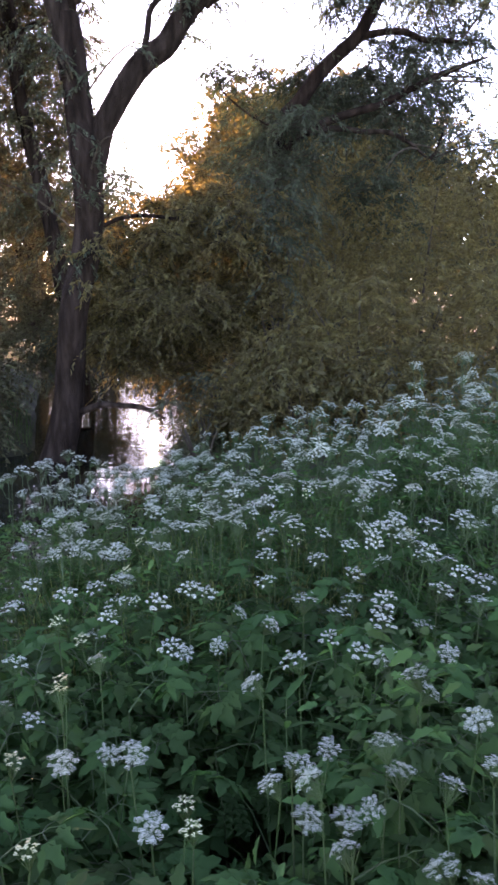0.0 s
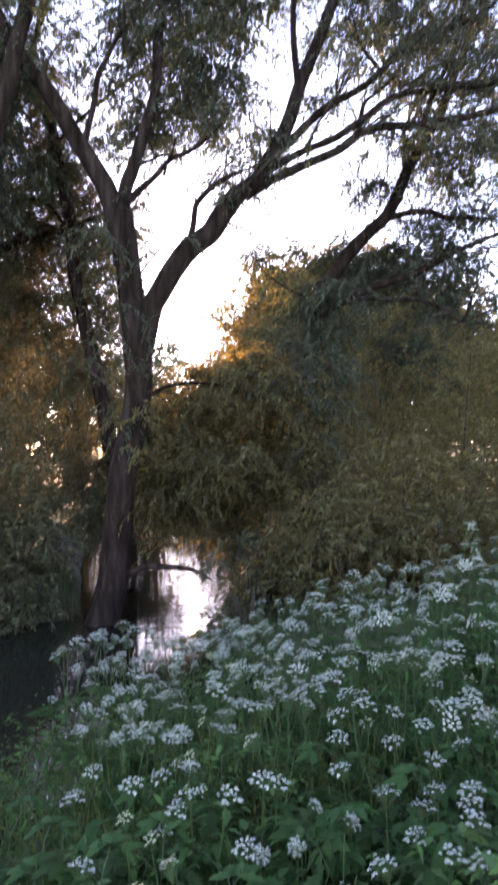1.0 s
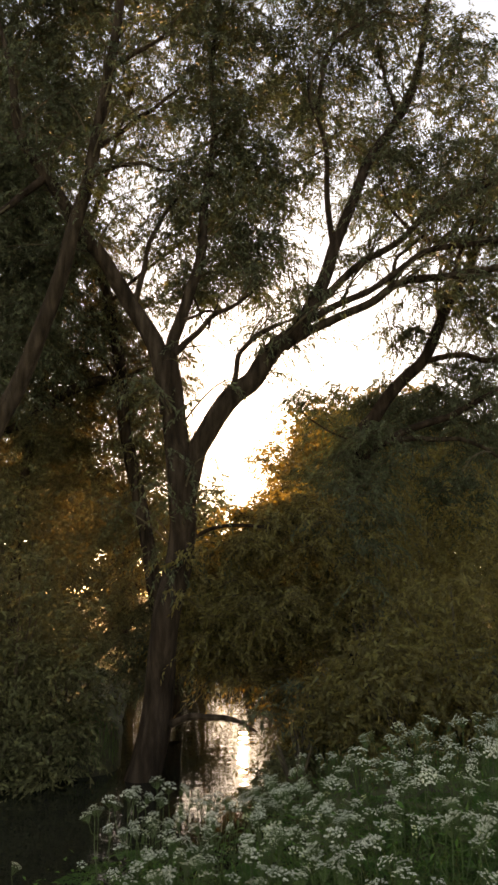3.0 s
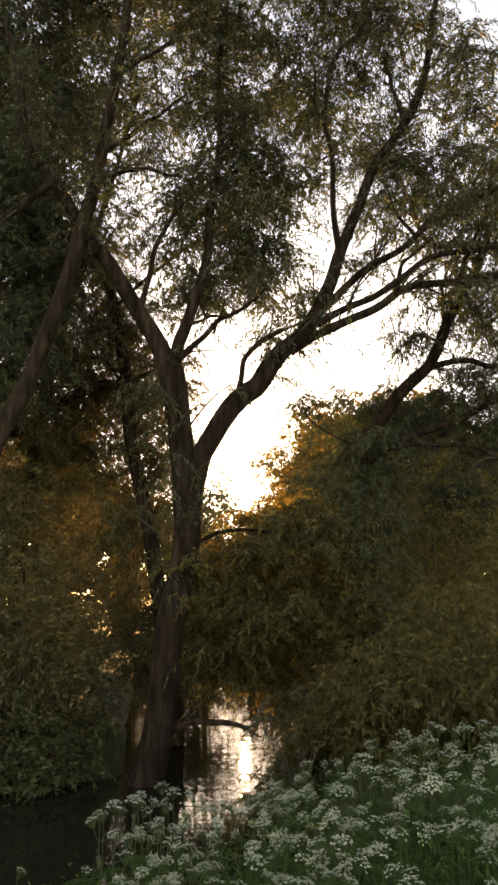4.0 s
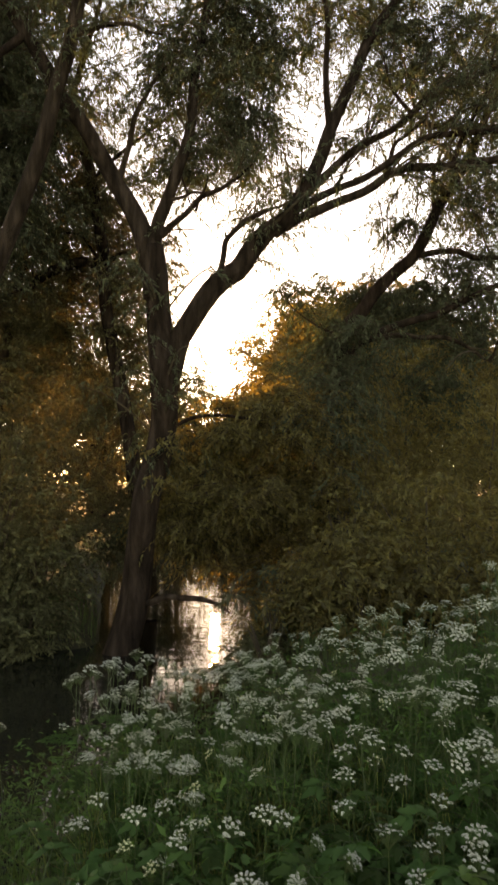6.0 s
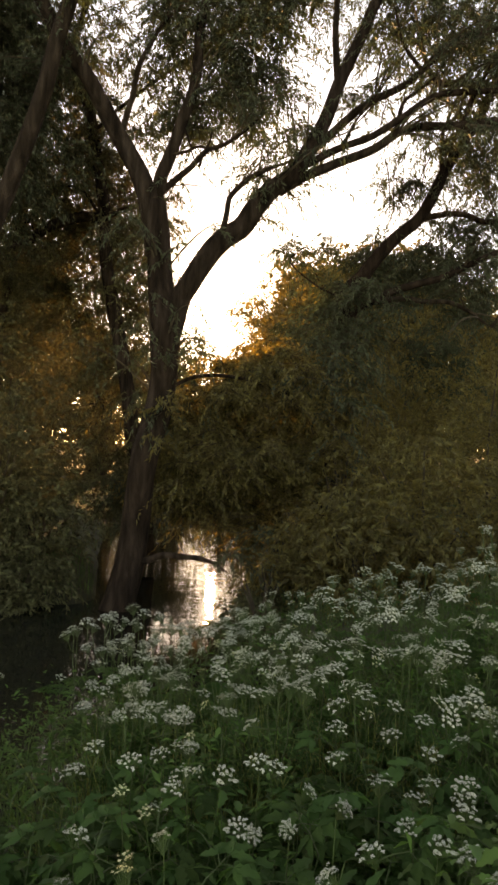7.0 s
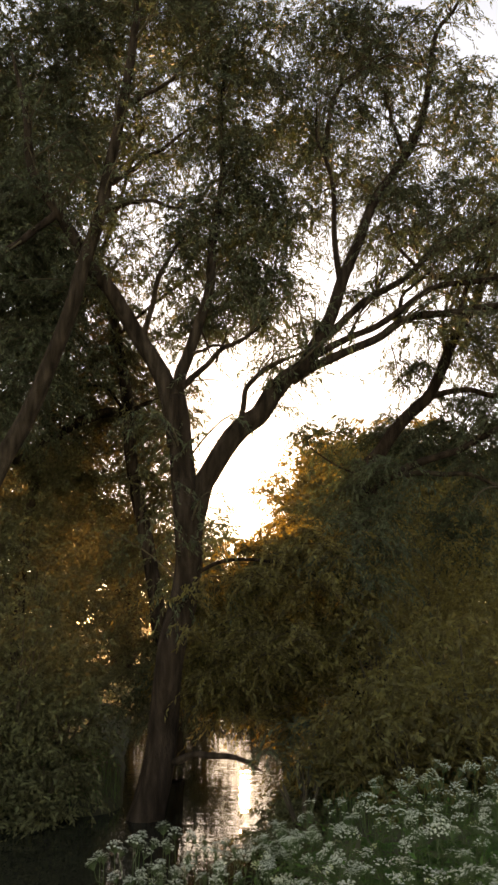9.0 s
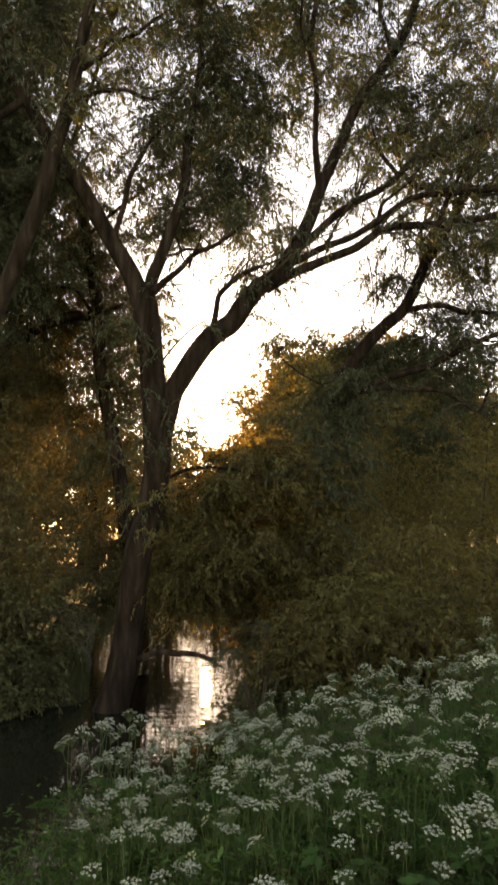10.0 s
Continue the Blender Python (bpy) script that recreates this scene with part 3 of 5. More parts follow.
THIN_CLUMPS = [(-4.6, 13.6, 7.0, 0.67), (-5.5, 13.6, 6.1, 0.93), (-6.5, 13.6, 5.5, 0.93), (-5.0, 13.6, 9.0, 0.62), (-4.1, 13.6, 4.5, 0.72), (-5.3, 13.6, 4.6, 0.83), (-3.7, 13.6, 5.5, 0.47), (-6.2, 13.6, 4.1, 0.83), (-3.3, 13.6, 6.3, 0.41), (-3.5, 13.6, 4.0, 0.52), (-3.3, 13.6, 4.8, 0.43), (-3.5, 13.6, 2.9, 0.57), (-4.0, 13.6, 3.3, 0.62), (-4.1, 13.6, 6.3, 0.52)]
THIN_CLUMPS += [(-3.7, 13.6, 6.8, 0.39), (-4.5, 13.6, 5.9, 0.57), (-3.6, 13.6, 5.8, 0.36), (-4.3, 13.6, 7.2, 0.41)]
THIN_CLUMPS += [(-3.6, 12.6, 1.7, 0.5), (-3.3, 12.8, 1.2, 0.4), (-3.4, 12.5, 0.8, 0.25), (-3.15, 12.7, 0.55, 0.22), (-3.35, 12.5, 0.3, 0.18)]
# takes the leaf with shade in its colour, to keep this crown brown
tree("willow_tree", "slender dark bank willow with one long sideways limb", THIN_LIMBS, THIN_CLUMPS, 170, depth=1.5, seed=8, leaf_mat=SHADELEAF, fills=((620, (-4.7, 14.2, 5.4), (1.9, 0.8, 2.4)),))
BACK_LIMBS = []
BACK_LIMBS.append(("trunk", 0.13, 0.04, [(-6.3, 14.0, -0.6), (-6.1, 13.8, 3.0), (-5.4, 13.4, 6.4), (-4.3, 12.9, 9.2), (-3.4, 12.6, 11.8)]))
BACK_LIMBS.append(("limb", 0.05, 0.015, [(-5.6, 13.5, 5.6), (-3.9, 13.0, 7.4), (-1.9, 12.6, 8.6), (0.0, 12.4, 9.6), (1.2, 12.4, 9.9)]))
BACK_CLUMPS = [(-0.4, 12.5, 6.9, 0.30), (-1.1, 12.5, 7.2, 0.40), (-0.1, 12.5, 10.2, 0.43), (0.4, 12.5, 11.0, 0.43), (0.9, 12.5, 10.1, 0.33), (-3.2, 12.5, 7.9, 0.40), (-2.9, 12.5, 6.9, 0.30), (-3.5, 12.5, 8.9, 0.48), (-3.2, 12.5, 10.1, 0.43), (-3.4, 12.5, 11.8, 0.38), (-0.7, 12.5, 11.2, 0.48), (1.3, 12.5, 8.6, 0.38), (0.7, 12.5, 8.6, 0.29), (-3.5, 12.5, 13.0, 0.43)]
BACK_CLUMPS += [(-4.8, 12.5, 6.6, 0.57)]
tree("willow_tree", "thin-leaved willow standing behind the slanting stems", BACK_LIMBS, BACK_CLUMPS, 110, seed=15)
BANK_LIMBS = []
BANK_LIMBS.append(("trunk", 0.185, 0.050, [(0.06, 12.00, -0.13), (0.26, 12.00, 1.35), (0.36, 12.00, 3.10), (0.46, 12.00, 4.14), (0.72, 12.00, 4.48), (0.97, 12.00, 4.83), (1.26, 12.00, 5.12), (1.61, 12.00, 5.41), (1.85, 12.00, 5.81), (2.00, 12.00, 6.12), (2.24, 12.00, 6.50), (2.56, 12.00, 7.02), (2.81, 12.00, 7.64), (3.12, 12.00, 8.39), (3.61, 12.00, 9.45)]))
BANK_LIMBS.append(("limb", 0.046, 0.027, [(1.95, 12.00, 5.98), (1.96, 12.00, 6.71), (2.10, 12.00, 7.13)]))
BANK_LIMBS.append(("limb", 0.055, 0.037, [(1.62, 12.00, 5.40), (2.18, 12.00, 5.45), (2.74, 12.00, 5.34), (3.34, 12.00, 5.30)]))
BANK_LIMBS.append(("limb", 0.071, 0.044, [(0.42, 12.00, 3.62), (0.81, 11.75, 3.96), (1.55, 11.60, 4.26), (1.97, 11.60, 4.37), (2.40, 11.60, 4.55), (2.84, 11.60, 4.79), (3.45, 11.60, 4.99)]))
BANK_LIMBS.append(("limb", 0.052, 0.026, [(0.90, 11.68, 3.98), (1.24, 11.55, 4.00), (1.58, 11.50, 3.97), (1.99, 11.50, 3.94), (2.33, 11.50, 3.82), (2.57, 11.50, 3.62), (2.72, 11.50, 3.57)]))
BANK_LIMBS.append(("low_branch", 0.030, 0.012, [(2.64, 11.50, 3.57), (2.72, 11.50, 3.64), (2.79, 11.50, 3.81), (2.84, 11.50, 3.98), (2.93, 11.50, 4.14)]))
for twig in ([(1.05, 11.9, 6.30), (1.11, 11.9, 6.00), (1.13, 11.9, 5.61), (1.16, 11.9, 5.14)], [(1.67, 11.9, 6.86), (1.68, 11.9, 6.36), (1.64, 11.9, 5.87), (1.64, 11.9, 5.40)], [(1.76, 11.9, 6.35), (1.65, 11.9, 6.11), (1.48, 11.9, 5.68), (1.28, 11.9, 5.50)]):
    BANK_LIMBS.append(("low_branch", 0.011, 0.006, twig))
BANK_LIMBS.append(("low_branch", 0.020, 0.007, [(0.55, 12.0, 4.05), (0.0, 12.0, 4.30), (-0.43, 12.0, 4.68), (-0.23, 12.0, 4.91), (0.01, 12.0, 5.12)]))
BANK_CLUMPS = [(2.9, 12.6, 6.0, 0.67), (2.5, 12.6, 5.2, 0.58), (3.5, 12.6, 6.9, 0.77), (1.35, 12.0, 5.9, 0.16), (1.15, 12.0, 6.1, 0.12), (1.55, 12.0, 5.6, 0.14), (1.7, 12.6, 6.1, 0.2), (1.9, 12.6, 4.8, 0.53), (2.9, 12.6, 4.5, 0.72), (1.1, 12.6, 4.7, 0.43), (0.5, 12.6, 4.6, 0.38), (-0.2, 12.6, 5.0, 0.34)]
BANK_CLUMPS += [(0.5, 11.3, 3.7, 0.45), (0.4, 11.2, 2.8, 0.5), (0.85, 11.2, 3.95, 0.35), (0.2, 12.0, 4.2, 0.26), (-0.1, 12.2, 4.0, 0.3), (-0.3, 12.4, 3.3, 0.35), (2.3, 13.0, 3.2, 0.45), (1.9, 13.2, 3.6, 0.35)]
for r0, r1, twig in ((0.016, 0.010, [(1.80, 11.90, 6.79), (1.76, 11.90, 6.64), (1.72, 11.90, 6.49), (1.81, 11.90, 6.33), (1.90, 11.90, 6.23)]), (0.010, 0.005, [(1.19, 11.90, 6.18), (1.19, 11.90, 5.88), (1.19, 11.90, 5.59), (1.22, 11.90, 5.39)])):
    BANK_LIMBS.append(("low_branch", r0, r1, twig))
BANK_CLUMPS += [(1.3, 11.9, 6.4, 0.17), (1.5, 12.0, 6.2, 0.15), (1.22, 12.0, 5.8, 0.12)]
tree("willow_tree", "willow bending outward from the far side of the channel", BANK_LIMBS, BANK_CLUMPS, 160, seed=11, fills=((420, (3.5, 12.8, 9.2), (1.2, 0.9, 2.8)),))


def shrub(label, x, y, size, leaves, seed, leaf=0.085, mat=None):
    """A dense bank shrub: arching stems from the ground and leafy sprays all round."""
    g = np.random.default_rng(seed)
    z0 = float(land(x, y))
    root = new("shrub")
    root.location = (x, y, z0 - 0.05)
    tagged(root, label, "shrub", group="bank shrubs")
    size = np.array(size, float)
    for k in range(7):
        tip = in_ball(g, 1, (0, 0, size[2]), size * np.array([0.8, 0.8, 0.9]))[0]
        tip[2] = max(tip[2], 0.8)
        sp, sf = spline([g.normal(0, 0.12, 3) * [1, 1, 0], tip * [0.3, 0.3, 0.5], tip * [0.75, 0.75, 0.85], tip], 4)
        v, f = tube(sp, 0.035 * (1 - 0.8 * sf), 6, 0.05, seed + k)
        part("stem", mesh_from("stem", v, f, TWIG, smooth=True), root)
    n = int(leaves * 0.75) // 12
    p = unit(g.normal(0, 1, (n, 3)))
    lump = 1 + 0.22 * np.sin(p[:, 0] * 5 + seed) * np.cos(p[:, 2] * 6 + seed * 2) + 0.12 * np.sin(p[:, 1] * 11 + seed)
    p = p * (g.uniform(0.1, 1, n) ** 0.35 * lump)[:, None] * size + [0, 0, size[2] * 0.95]
    p[:, 2] = np.abs(p[:, 2]) + 0.05
    lv, lf, tv, tf = sprays(p, 0.45, 12, leaf, 0.42, 0.35, g)
    part("foliage", mesh_from("foliage", lv, lf, mat or GLOWLEAF), root)
    return root


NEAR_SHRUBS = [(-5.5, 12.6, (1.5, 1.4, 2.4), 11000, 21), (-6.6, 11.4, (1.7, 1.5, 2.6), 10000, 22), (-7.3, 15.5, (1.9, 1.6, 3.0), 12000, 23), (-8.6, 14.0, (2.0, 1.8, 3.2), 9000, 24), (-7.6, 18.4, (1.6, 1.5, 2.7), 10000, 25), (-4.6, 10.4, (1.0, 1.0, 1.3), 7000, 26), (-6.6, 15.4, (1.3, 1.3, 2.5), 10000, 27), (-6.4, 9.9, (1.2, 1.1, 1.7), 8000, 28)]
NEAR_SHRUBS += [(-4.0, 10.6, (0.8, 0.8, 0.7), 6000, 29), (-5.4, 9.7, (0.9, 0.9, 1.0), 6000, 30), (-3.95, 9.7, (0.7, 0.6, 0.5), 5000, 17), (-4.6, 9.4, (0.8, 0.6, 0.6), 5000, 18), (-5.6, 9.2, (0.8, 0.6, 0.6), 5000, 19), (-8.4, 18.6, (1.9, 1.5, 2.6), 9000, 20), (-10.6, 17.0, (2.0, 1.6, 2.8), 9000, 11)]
# leaf colour holds the shade, so this bank does not turn gold
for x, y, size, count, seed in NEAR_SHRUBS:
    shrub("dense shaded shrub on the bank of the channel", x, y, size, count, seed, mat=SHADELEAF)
CHANNEL_SHRUBS = [(0.9, 13.2, (1.4, 1.3, 2.2), 11000, 31), (2.6, 11.6, (1.5, 1.3, 2.0), 11000, 32), (4.3, 11.8, (1.6, 1.4, 2.4), 9000, 33), (1.9, 15.6, (1.9, 1.6, 2.8), 11000, 34), (5.2, 15.0, (2.2, 1.8, 3.0), 10000, 35), (0.45, 18.5, (1.3, 1.4, 3.0), 10000, 36), (1.3, 8.8, (1.0, 0.9, 1.0), 8000, 37), (3.2, 8.6, (1.2, 1.0, 1.2), 8000, 38)]
CHANNEL_SHRUBS += [(0.4, 10.6, (0.8, 0.8, 1.5), 8000, 39), (0.1, 9.1, (0.5, 0.5, 0.5), 5000, 16), (-0.35, 9.5, (0.35, 0.35, 0.36), 2600, 10), (0.6, 8.2, (0.8, 0.6, 0.7), 6000, 15), (1.6, 20.0, (1.8, 1.3, 2.2), 9000, 14), (4.6, 19.0, (2.0, 1.4, 2.4), 9000, 13), (7.6, 18.0, (2.0, 1.5, 2.6), 9000, 12), (0.3, 14.8, (1.0, 1.2, 2.6), 10000, 40)]
CHANNEL_SHRUBS += [(2.7, 17.5, (1.5, 1.2, 2.2), 7000, 3)]
for x, y, size, count, seed in CHANNEL_SHRUBS:
    shrub("dense shaded shrub overhanging dark water", x, y, size, count, seed)
# shade-toned leaf again, in place of the warm one
for x, y, size, count, seed in [(-0.55, 8.9, (0.36, 0.45, 0.28), 2200, 70), (-0.52, 8.0, (0.34, 0.4, 0.26), 2000, 71)]:
    shrub("small dark shrub at the water's edge", x, y, size, count, seed, mat=SHADELEAF)
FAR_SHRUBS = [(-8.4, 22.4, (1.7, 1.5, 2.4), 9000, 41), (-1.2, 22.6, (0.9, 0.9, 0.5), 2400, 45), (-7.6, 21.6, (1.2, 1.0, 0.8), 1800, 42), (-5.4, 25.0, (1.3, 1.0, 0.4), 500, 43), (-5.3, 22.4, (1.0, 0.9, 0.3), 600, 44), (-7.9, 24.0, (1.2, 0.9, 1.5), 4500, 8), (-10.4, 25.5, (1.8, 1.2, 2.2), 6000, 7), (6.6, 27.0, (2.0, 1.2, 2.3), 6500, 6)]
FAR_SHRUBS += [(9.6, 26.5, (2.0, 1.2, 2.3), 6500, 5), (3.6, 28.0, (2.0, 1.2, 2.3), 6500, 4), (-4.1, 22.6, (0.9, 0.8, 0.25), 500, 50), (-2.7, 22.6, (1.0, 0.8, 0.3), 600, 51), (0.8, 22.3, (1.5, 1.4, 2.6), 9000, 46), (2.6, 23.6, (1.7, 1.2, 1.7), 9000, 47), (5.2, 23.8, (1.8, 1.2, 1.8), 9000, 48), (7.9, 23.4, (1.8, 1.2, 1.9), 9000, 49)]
# far bank dimmed by leaf colour as well, for a darker mirror image
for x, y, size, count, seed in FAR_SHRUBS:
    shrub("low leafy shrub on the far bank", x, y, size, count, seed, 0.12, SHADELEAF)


def wood_tree(seed, height, spread, tufts=8, leaf=0.33, per=8, mat=None):
    """A far woodland tree: trunk, limbs and a ragged crown of leaf tufts."""
    g = np.random.default_rng(seed)
    root = tagged(new("woodland_tree"), "tall leafy tree in the wood behind the water", "tree", group="far wood")
    sp, sf = spline([(0, 0, -0.3), (0.1, 0, height * 0.3), (-0.15, 0.1, height * 0.62), (0.1, 0, height * 0.93)], 5)
    v, f = tube(sp, 0.26 * (1 - 0.8 * sf), 8, 0.05, seed)
    part("trunk", mesh_from("trunk", v, f, BARK, smooth=True), root)
    pts = []
    for k in range(16):
        q = g.uniform(0.25, 0.95)
        p0 = sp[int(q * (len(sp) - 1))]
        a = g.uniform(0, 6.28)
        L = spread * g.uniform(0.5, 1.05) * (1.15 - abs(q - 0.5))
        tip = p0 + np.array([math.cos(a) * L, math.sin(a) * L, g.uniform(0.2, 0.9) * L])
        lp, lf = spline([p0, p0 * 0.55 + tip * 0.45 - np.array([0, 0, 0.1]), tip], 4)
        v, f = tube(lp, 0.07 * (1 - 0.8 * lf), 5, 0.05, seed + k)
        part("limb", mesh_from("limb", v, f, BARK, smooth=True), root)
        for c in lp[3:]:
            pts.append(in_ball(g, tufts, c, np.array([0.95, 0.95, 0.75]) * spread * 0.42))
    lv, lf, tv, tf = sprays(np.concatenate(pts), 0.7, per, leaf, 0.5, 0.3, g)
    part("crown", mesh_from("crown", lv, lf, mat or FARLEAF), root)
    return root


# last two crowns use the shade-toned leaf, the others the warm far leaf
protos = [wood_tree(51, 9.5, 3.0), wood_tree(52, 11.5, 3.4), wood_tree(53, 8.0, 2.8), wood_tree(54, 8.2, 2.8, 15, 0.2, 10), wood_tree(55, 8.0, 2.3, 6, 0.15, 9, SHADELEAF), wood_tree(56, 8.2, 2.8, 8, 0.17, 8, SHADELEAF)]
spots = [(3, 1.5, 24.5), (0, -16.0, 29), (1, -19.5, 36), (3, 4.0, 26.5), (3, 6.4, 31), (2, 2.4, 30), (2, 10.0, 31), (5, -12.0, 29), (5, -13.6, 34), (1, -12.8, 31), (1, -14.5, 38),
         (0, 8.6, 42), (0, 13.8, 38), (0, -23, 44), (1, 18, 46), (0, 2.6, 46), (1, 24, 52), (0, -30, 52), (1, 7, 56), (0, -15, 50), (1, -21, 56), (0, 14, 58), (4, -5.2, 60), (4, -8.6, 63), (4, -12.2, 61), (3, 0.2, 35.5), (4, -11.0, 36.5), (1, 1.0, 37)]
spots += [(3, 0.5, 33.5), (1, 0.6, 40), (3, 0.6, 44), (4, -12.2, 43), (4, -13.2, 48), (4, -7.3, 40), (4, -2.9, 39), (4, -9.6, 33.5)]
placed = set()
for k, (kind, x, y) in enumerate(spots):
    m = pose(x, y, float(land(x, y)), 0, 0, 47 * k)
    if kind in placed:
        copy_thing(protos[kind], m)
    else:
        placed.add(kind)
        protos[kind].matrix_basis = m
copy_thing(protos[4], pose(-4.9, 41.0, float(land(-4.9, 41.0)), 0, 0, 20) @ Matrix.Scale(0.72, 4))
for k, (x, y, s) in enumerate(((-9.4, 24.5, 0.88), (1.1, 23.6, 0.88), (-7.1, 33.0, 0.9), (-1.6, 32.5, 0.86), (-7.0, 35.5, 0.85), (-2.1, 35.0, 0.8), (-1.5, 44.0, 1.25), (1.0, 39.0, 1.35))):
    copy_thing(protos[5 if 32 < y < 36 or x < -5 else 3], pose(x, y, float(land(x, y)), 0, 0, 70 + 130 * k) @ Matrix.Scale(s, 4))
for k, x in enumerate((-5.8, -3.0, -8.6, -4.4, -7.3, -1.4)):
    shrub("rounded leafy shrub at the foot of the wood", x, 31 + 1.7 * k, (2.0, 1.5, 1.55 + 0.08 * k), 1300, 61 + k, 0.12, SHADELEAF)

# ---- meadow ----
def leaflets(base, along, flat, length, width, teeth=0.28):
    """Toothed pointed leaflets with a folded midrib."""
    n = len(base)
    along = unit(along)
    side = unit(np.cross(along, flat))
    up = np.cross(side, along)
    length, width = np.broadcast_to(length, n)[:, None, None], np.broadcast_to(width, n)[:, None, None]
    s = np.array([0.0, 0.16, 0.30, 0.44, 0.58, 0.76, 1.0])
    prof = np.array([0.04, 0.72, 0.92, 1.0, 0.86, 0.58, 0.0]) * (1 + teeth * np.array([0, 1, -0.7, 1, -0.7, 0.9, 0]))
    droop = -0.22 * s ** 2
    mid = base[:, None] + along[:, None] * s[None, :, None] * length + up[:, None] * droop[None, :, None] * length
    off = side[:, None] * prof[None, :, None] * width / 2
    lift = up[:, None] * prof[None, :, None] * width * 0.16
    v = np.concatenate([mid, mid + off + lift, mid - off + lift], 1).reshape(-1, 3)
    k = np.arange(n)[:, None] * 21
    f = []
    for i in range(6):
        f.append(k + [i, i + 7, i + 8, i + 1])
        f.append(k + [i + 1, i + 15, i + 14, i])
    return v, np.concatenate(f)


def umbel_mesh(seed, spread, rays, open_part, florets=9, petal=0.054, cluster=0.15):
    """Rays, umbellets of tiny five-sided florets; the unopened share stays as green buds."""
    g = np.random.default_rng(seed)
    stem_pieces, pv, bv = [], [], []
    for k in range(rays):
        rr = math.sqrt((k + 0.4) / rays) * spread
        a = k * 2.39996 + g.normal(0, 0.2)
        tip = np.array([rr * math.cos(a), rr * math.sin(a), 0.05 - 0.5 * rr * rr / spread + g.normal(0, 0.004)])
        stem_pieces.append(tube(np.stack([np.zeros(3), tip]), [0.0009, 0.0006], 3))
        opened = g.random() < open_part
        m = florets if opened else 6
        size = spread * cluster * g.uniform(0.8, 1.15)
        for j in range(m):
            q = math.sqrt((j + 0.3) / m) * size
            b = j * 2.39996 + k
            lean = np.array([math.cos(b) * q, math.sin(b) * q, 0])
            c = tip + lean + np.array([0, 0, 0.004 + 0.0035 * (1 - (q / size) ** 2) + g.normal(0, 0.0008)])
            up = unit(lean * 40 + unit(tip) * 0.5 + np.array([0, 0, 1.0]) + g.normal(0, 0.25, 3))
            s1 = unit(np.cross(up, [0.9, 0.2, 0.3]))
            s2 = np.cross(up, s1)
            r = (petal * spread if opened else 0.0016) * g.uniform(0.8, 1.2)
            t = np.arange(5) / 5 * 2 * np.pi + g.uniform(0, 1)
            ring = c + r * (np.cos(t)[:, None] * s1 + np.sin(t)[:, None] * s2) + up * 0.0006 * np.cos(t * 2)[:, None]
            (pv if opened else bv).append(ring)
    sv, sf = merged(stem_pieces)
    vs, groups, mats = [sv], [sf], [np.zeros(len(sf))]
    k0 = len(sv)
    for idx, lst in ((1, pv), (2, bv)):
        if lst:
            v = np.concatenate(lst)
            base = k0 + np.arange(len(lst))[:, None] * 5
            tri = base + [0, 1, 2, 3, 4]
            vs.append(v)
            groups.append(tri)
            mats.append(np.full(len(tri), idx))
            k0 += len(v)
    return mesh_from("umbel", np.concatenate(vs), groups, [STEM, PETAL, BUD], np.concatenate(mats))


UMBELS = [umbel_mesh(71, 0.037, 20, 1.0), umbel_mesh(72, 0.033, 18, 0.95), umbel_mesh(73, 0.028, 15, 0.8), umbel_mesh(74, 0.024, 12, 0.3)]
NEAR_UMBELS = [umbel_mesh(171, 0.031, 30, 1.0, 16, 0.036, 0.19), umbel_mesh(172, 0.026, 26, 1.0, 15, 0.038, 0.19), umbel_mesh(173, 0.023, 18, 0.8, 13, 0.042, 0.17), umbel_mesh(174, 0.021, 14, 0.25, 9, 0.055, 0.19)]
WIDE_UMBELS = [umbel_mesh(75, 0.041, 24, 1.0), umbel_mesh(76, 0.037, 21, 1.0), umbel_mesh(77, 0.033, 18, 0.9), umbel_mesh(78, 0.028, 13, 0.4)]


def fern_leaf(seed, size):
    """A finely divided leaf of many small pointed lobes."""
    g = np.random.default_rng(seed)
    b, d = [], []
    for s in np.linspace(0.25, 1, 8):
        mid = np.array([0, s * size, 0.25 * size * s - 0.35 * size * s * s])
        reach = size * 0.5 * (1.15 - s)
        for sg in (-1, 1):
            axis = unit(np.array([sg, 0.55, -0.1]))
            for q in np.linspace(0.2, 1, 4):
                for sh in (-0.7, 0.7):
                    b.append(mid + axis * reach * q)
                    d.append(axis + np.array([-sg * 0.3 * sh, sh, 0.1]) + g.normal(0, 0.12, 3))
    b, d = np.array(b), np.array(d)
    v, f = blades(b, d, np.array([0, 0, 1.0]) + g.normal(0, 0.2, (len(b), 3)), size * 0.14, size * 0.055)
    stalk, sf = tube(np.array([(0, 0, 0), (0, 0.5 * size, 0.06 * size), (0, size, -0.1 * size)]), [0.0022, 0.0016, 0.0008], 3)
    return mesh_from("leaf", np.concatenate([v, stalk]), [f, sf + len(v)], [HERB, STEM], np.concatenate([np.zeros(len(f)), np.ones(len(sf))]))


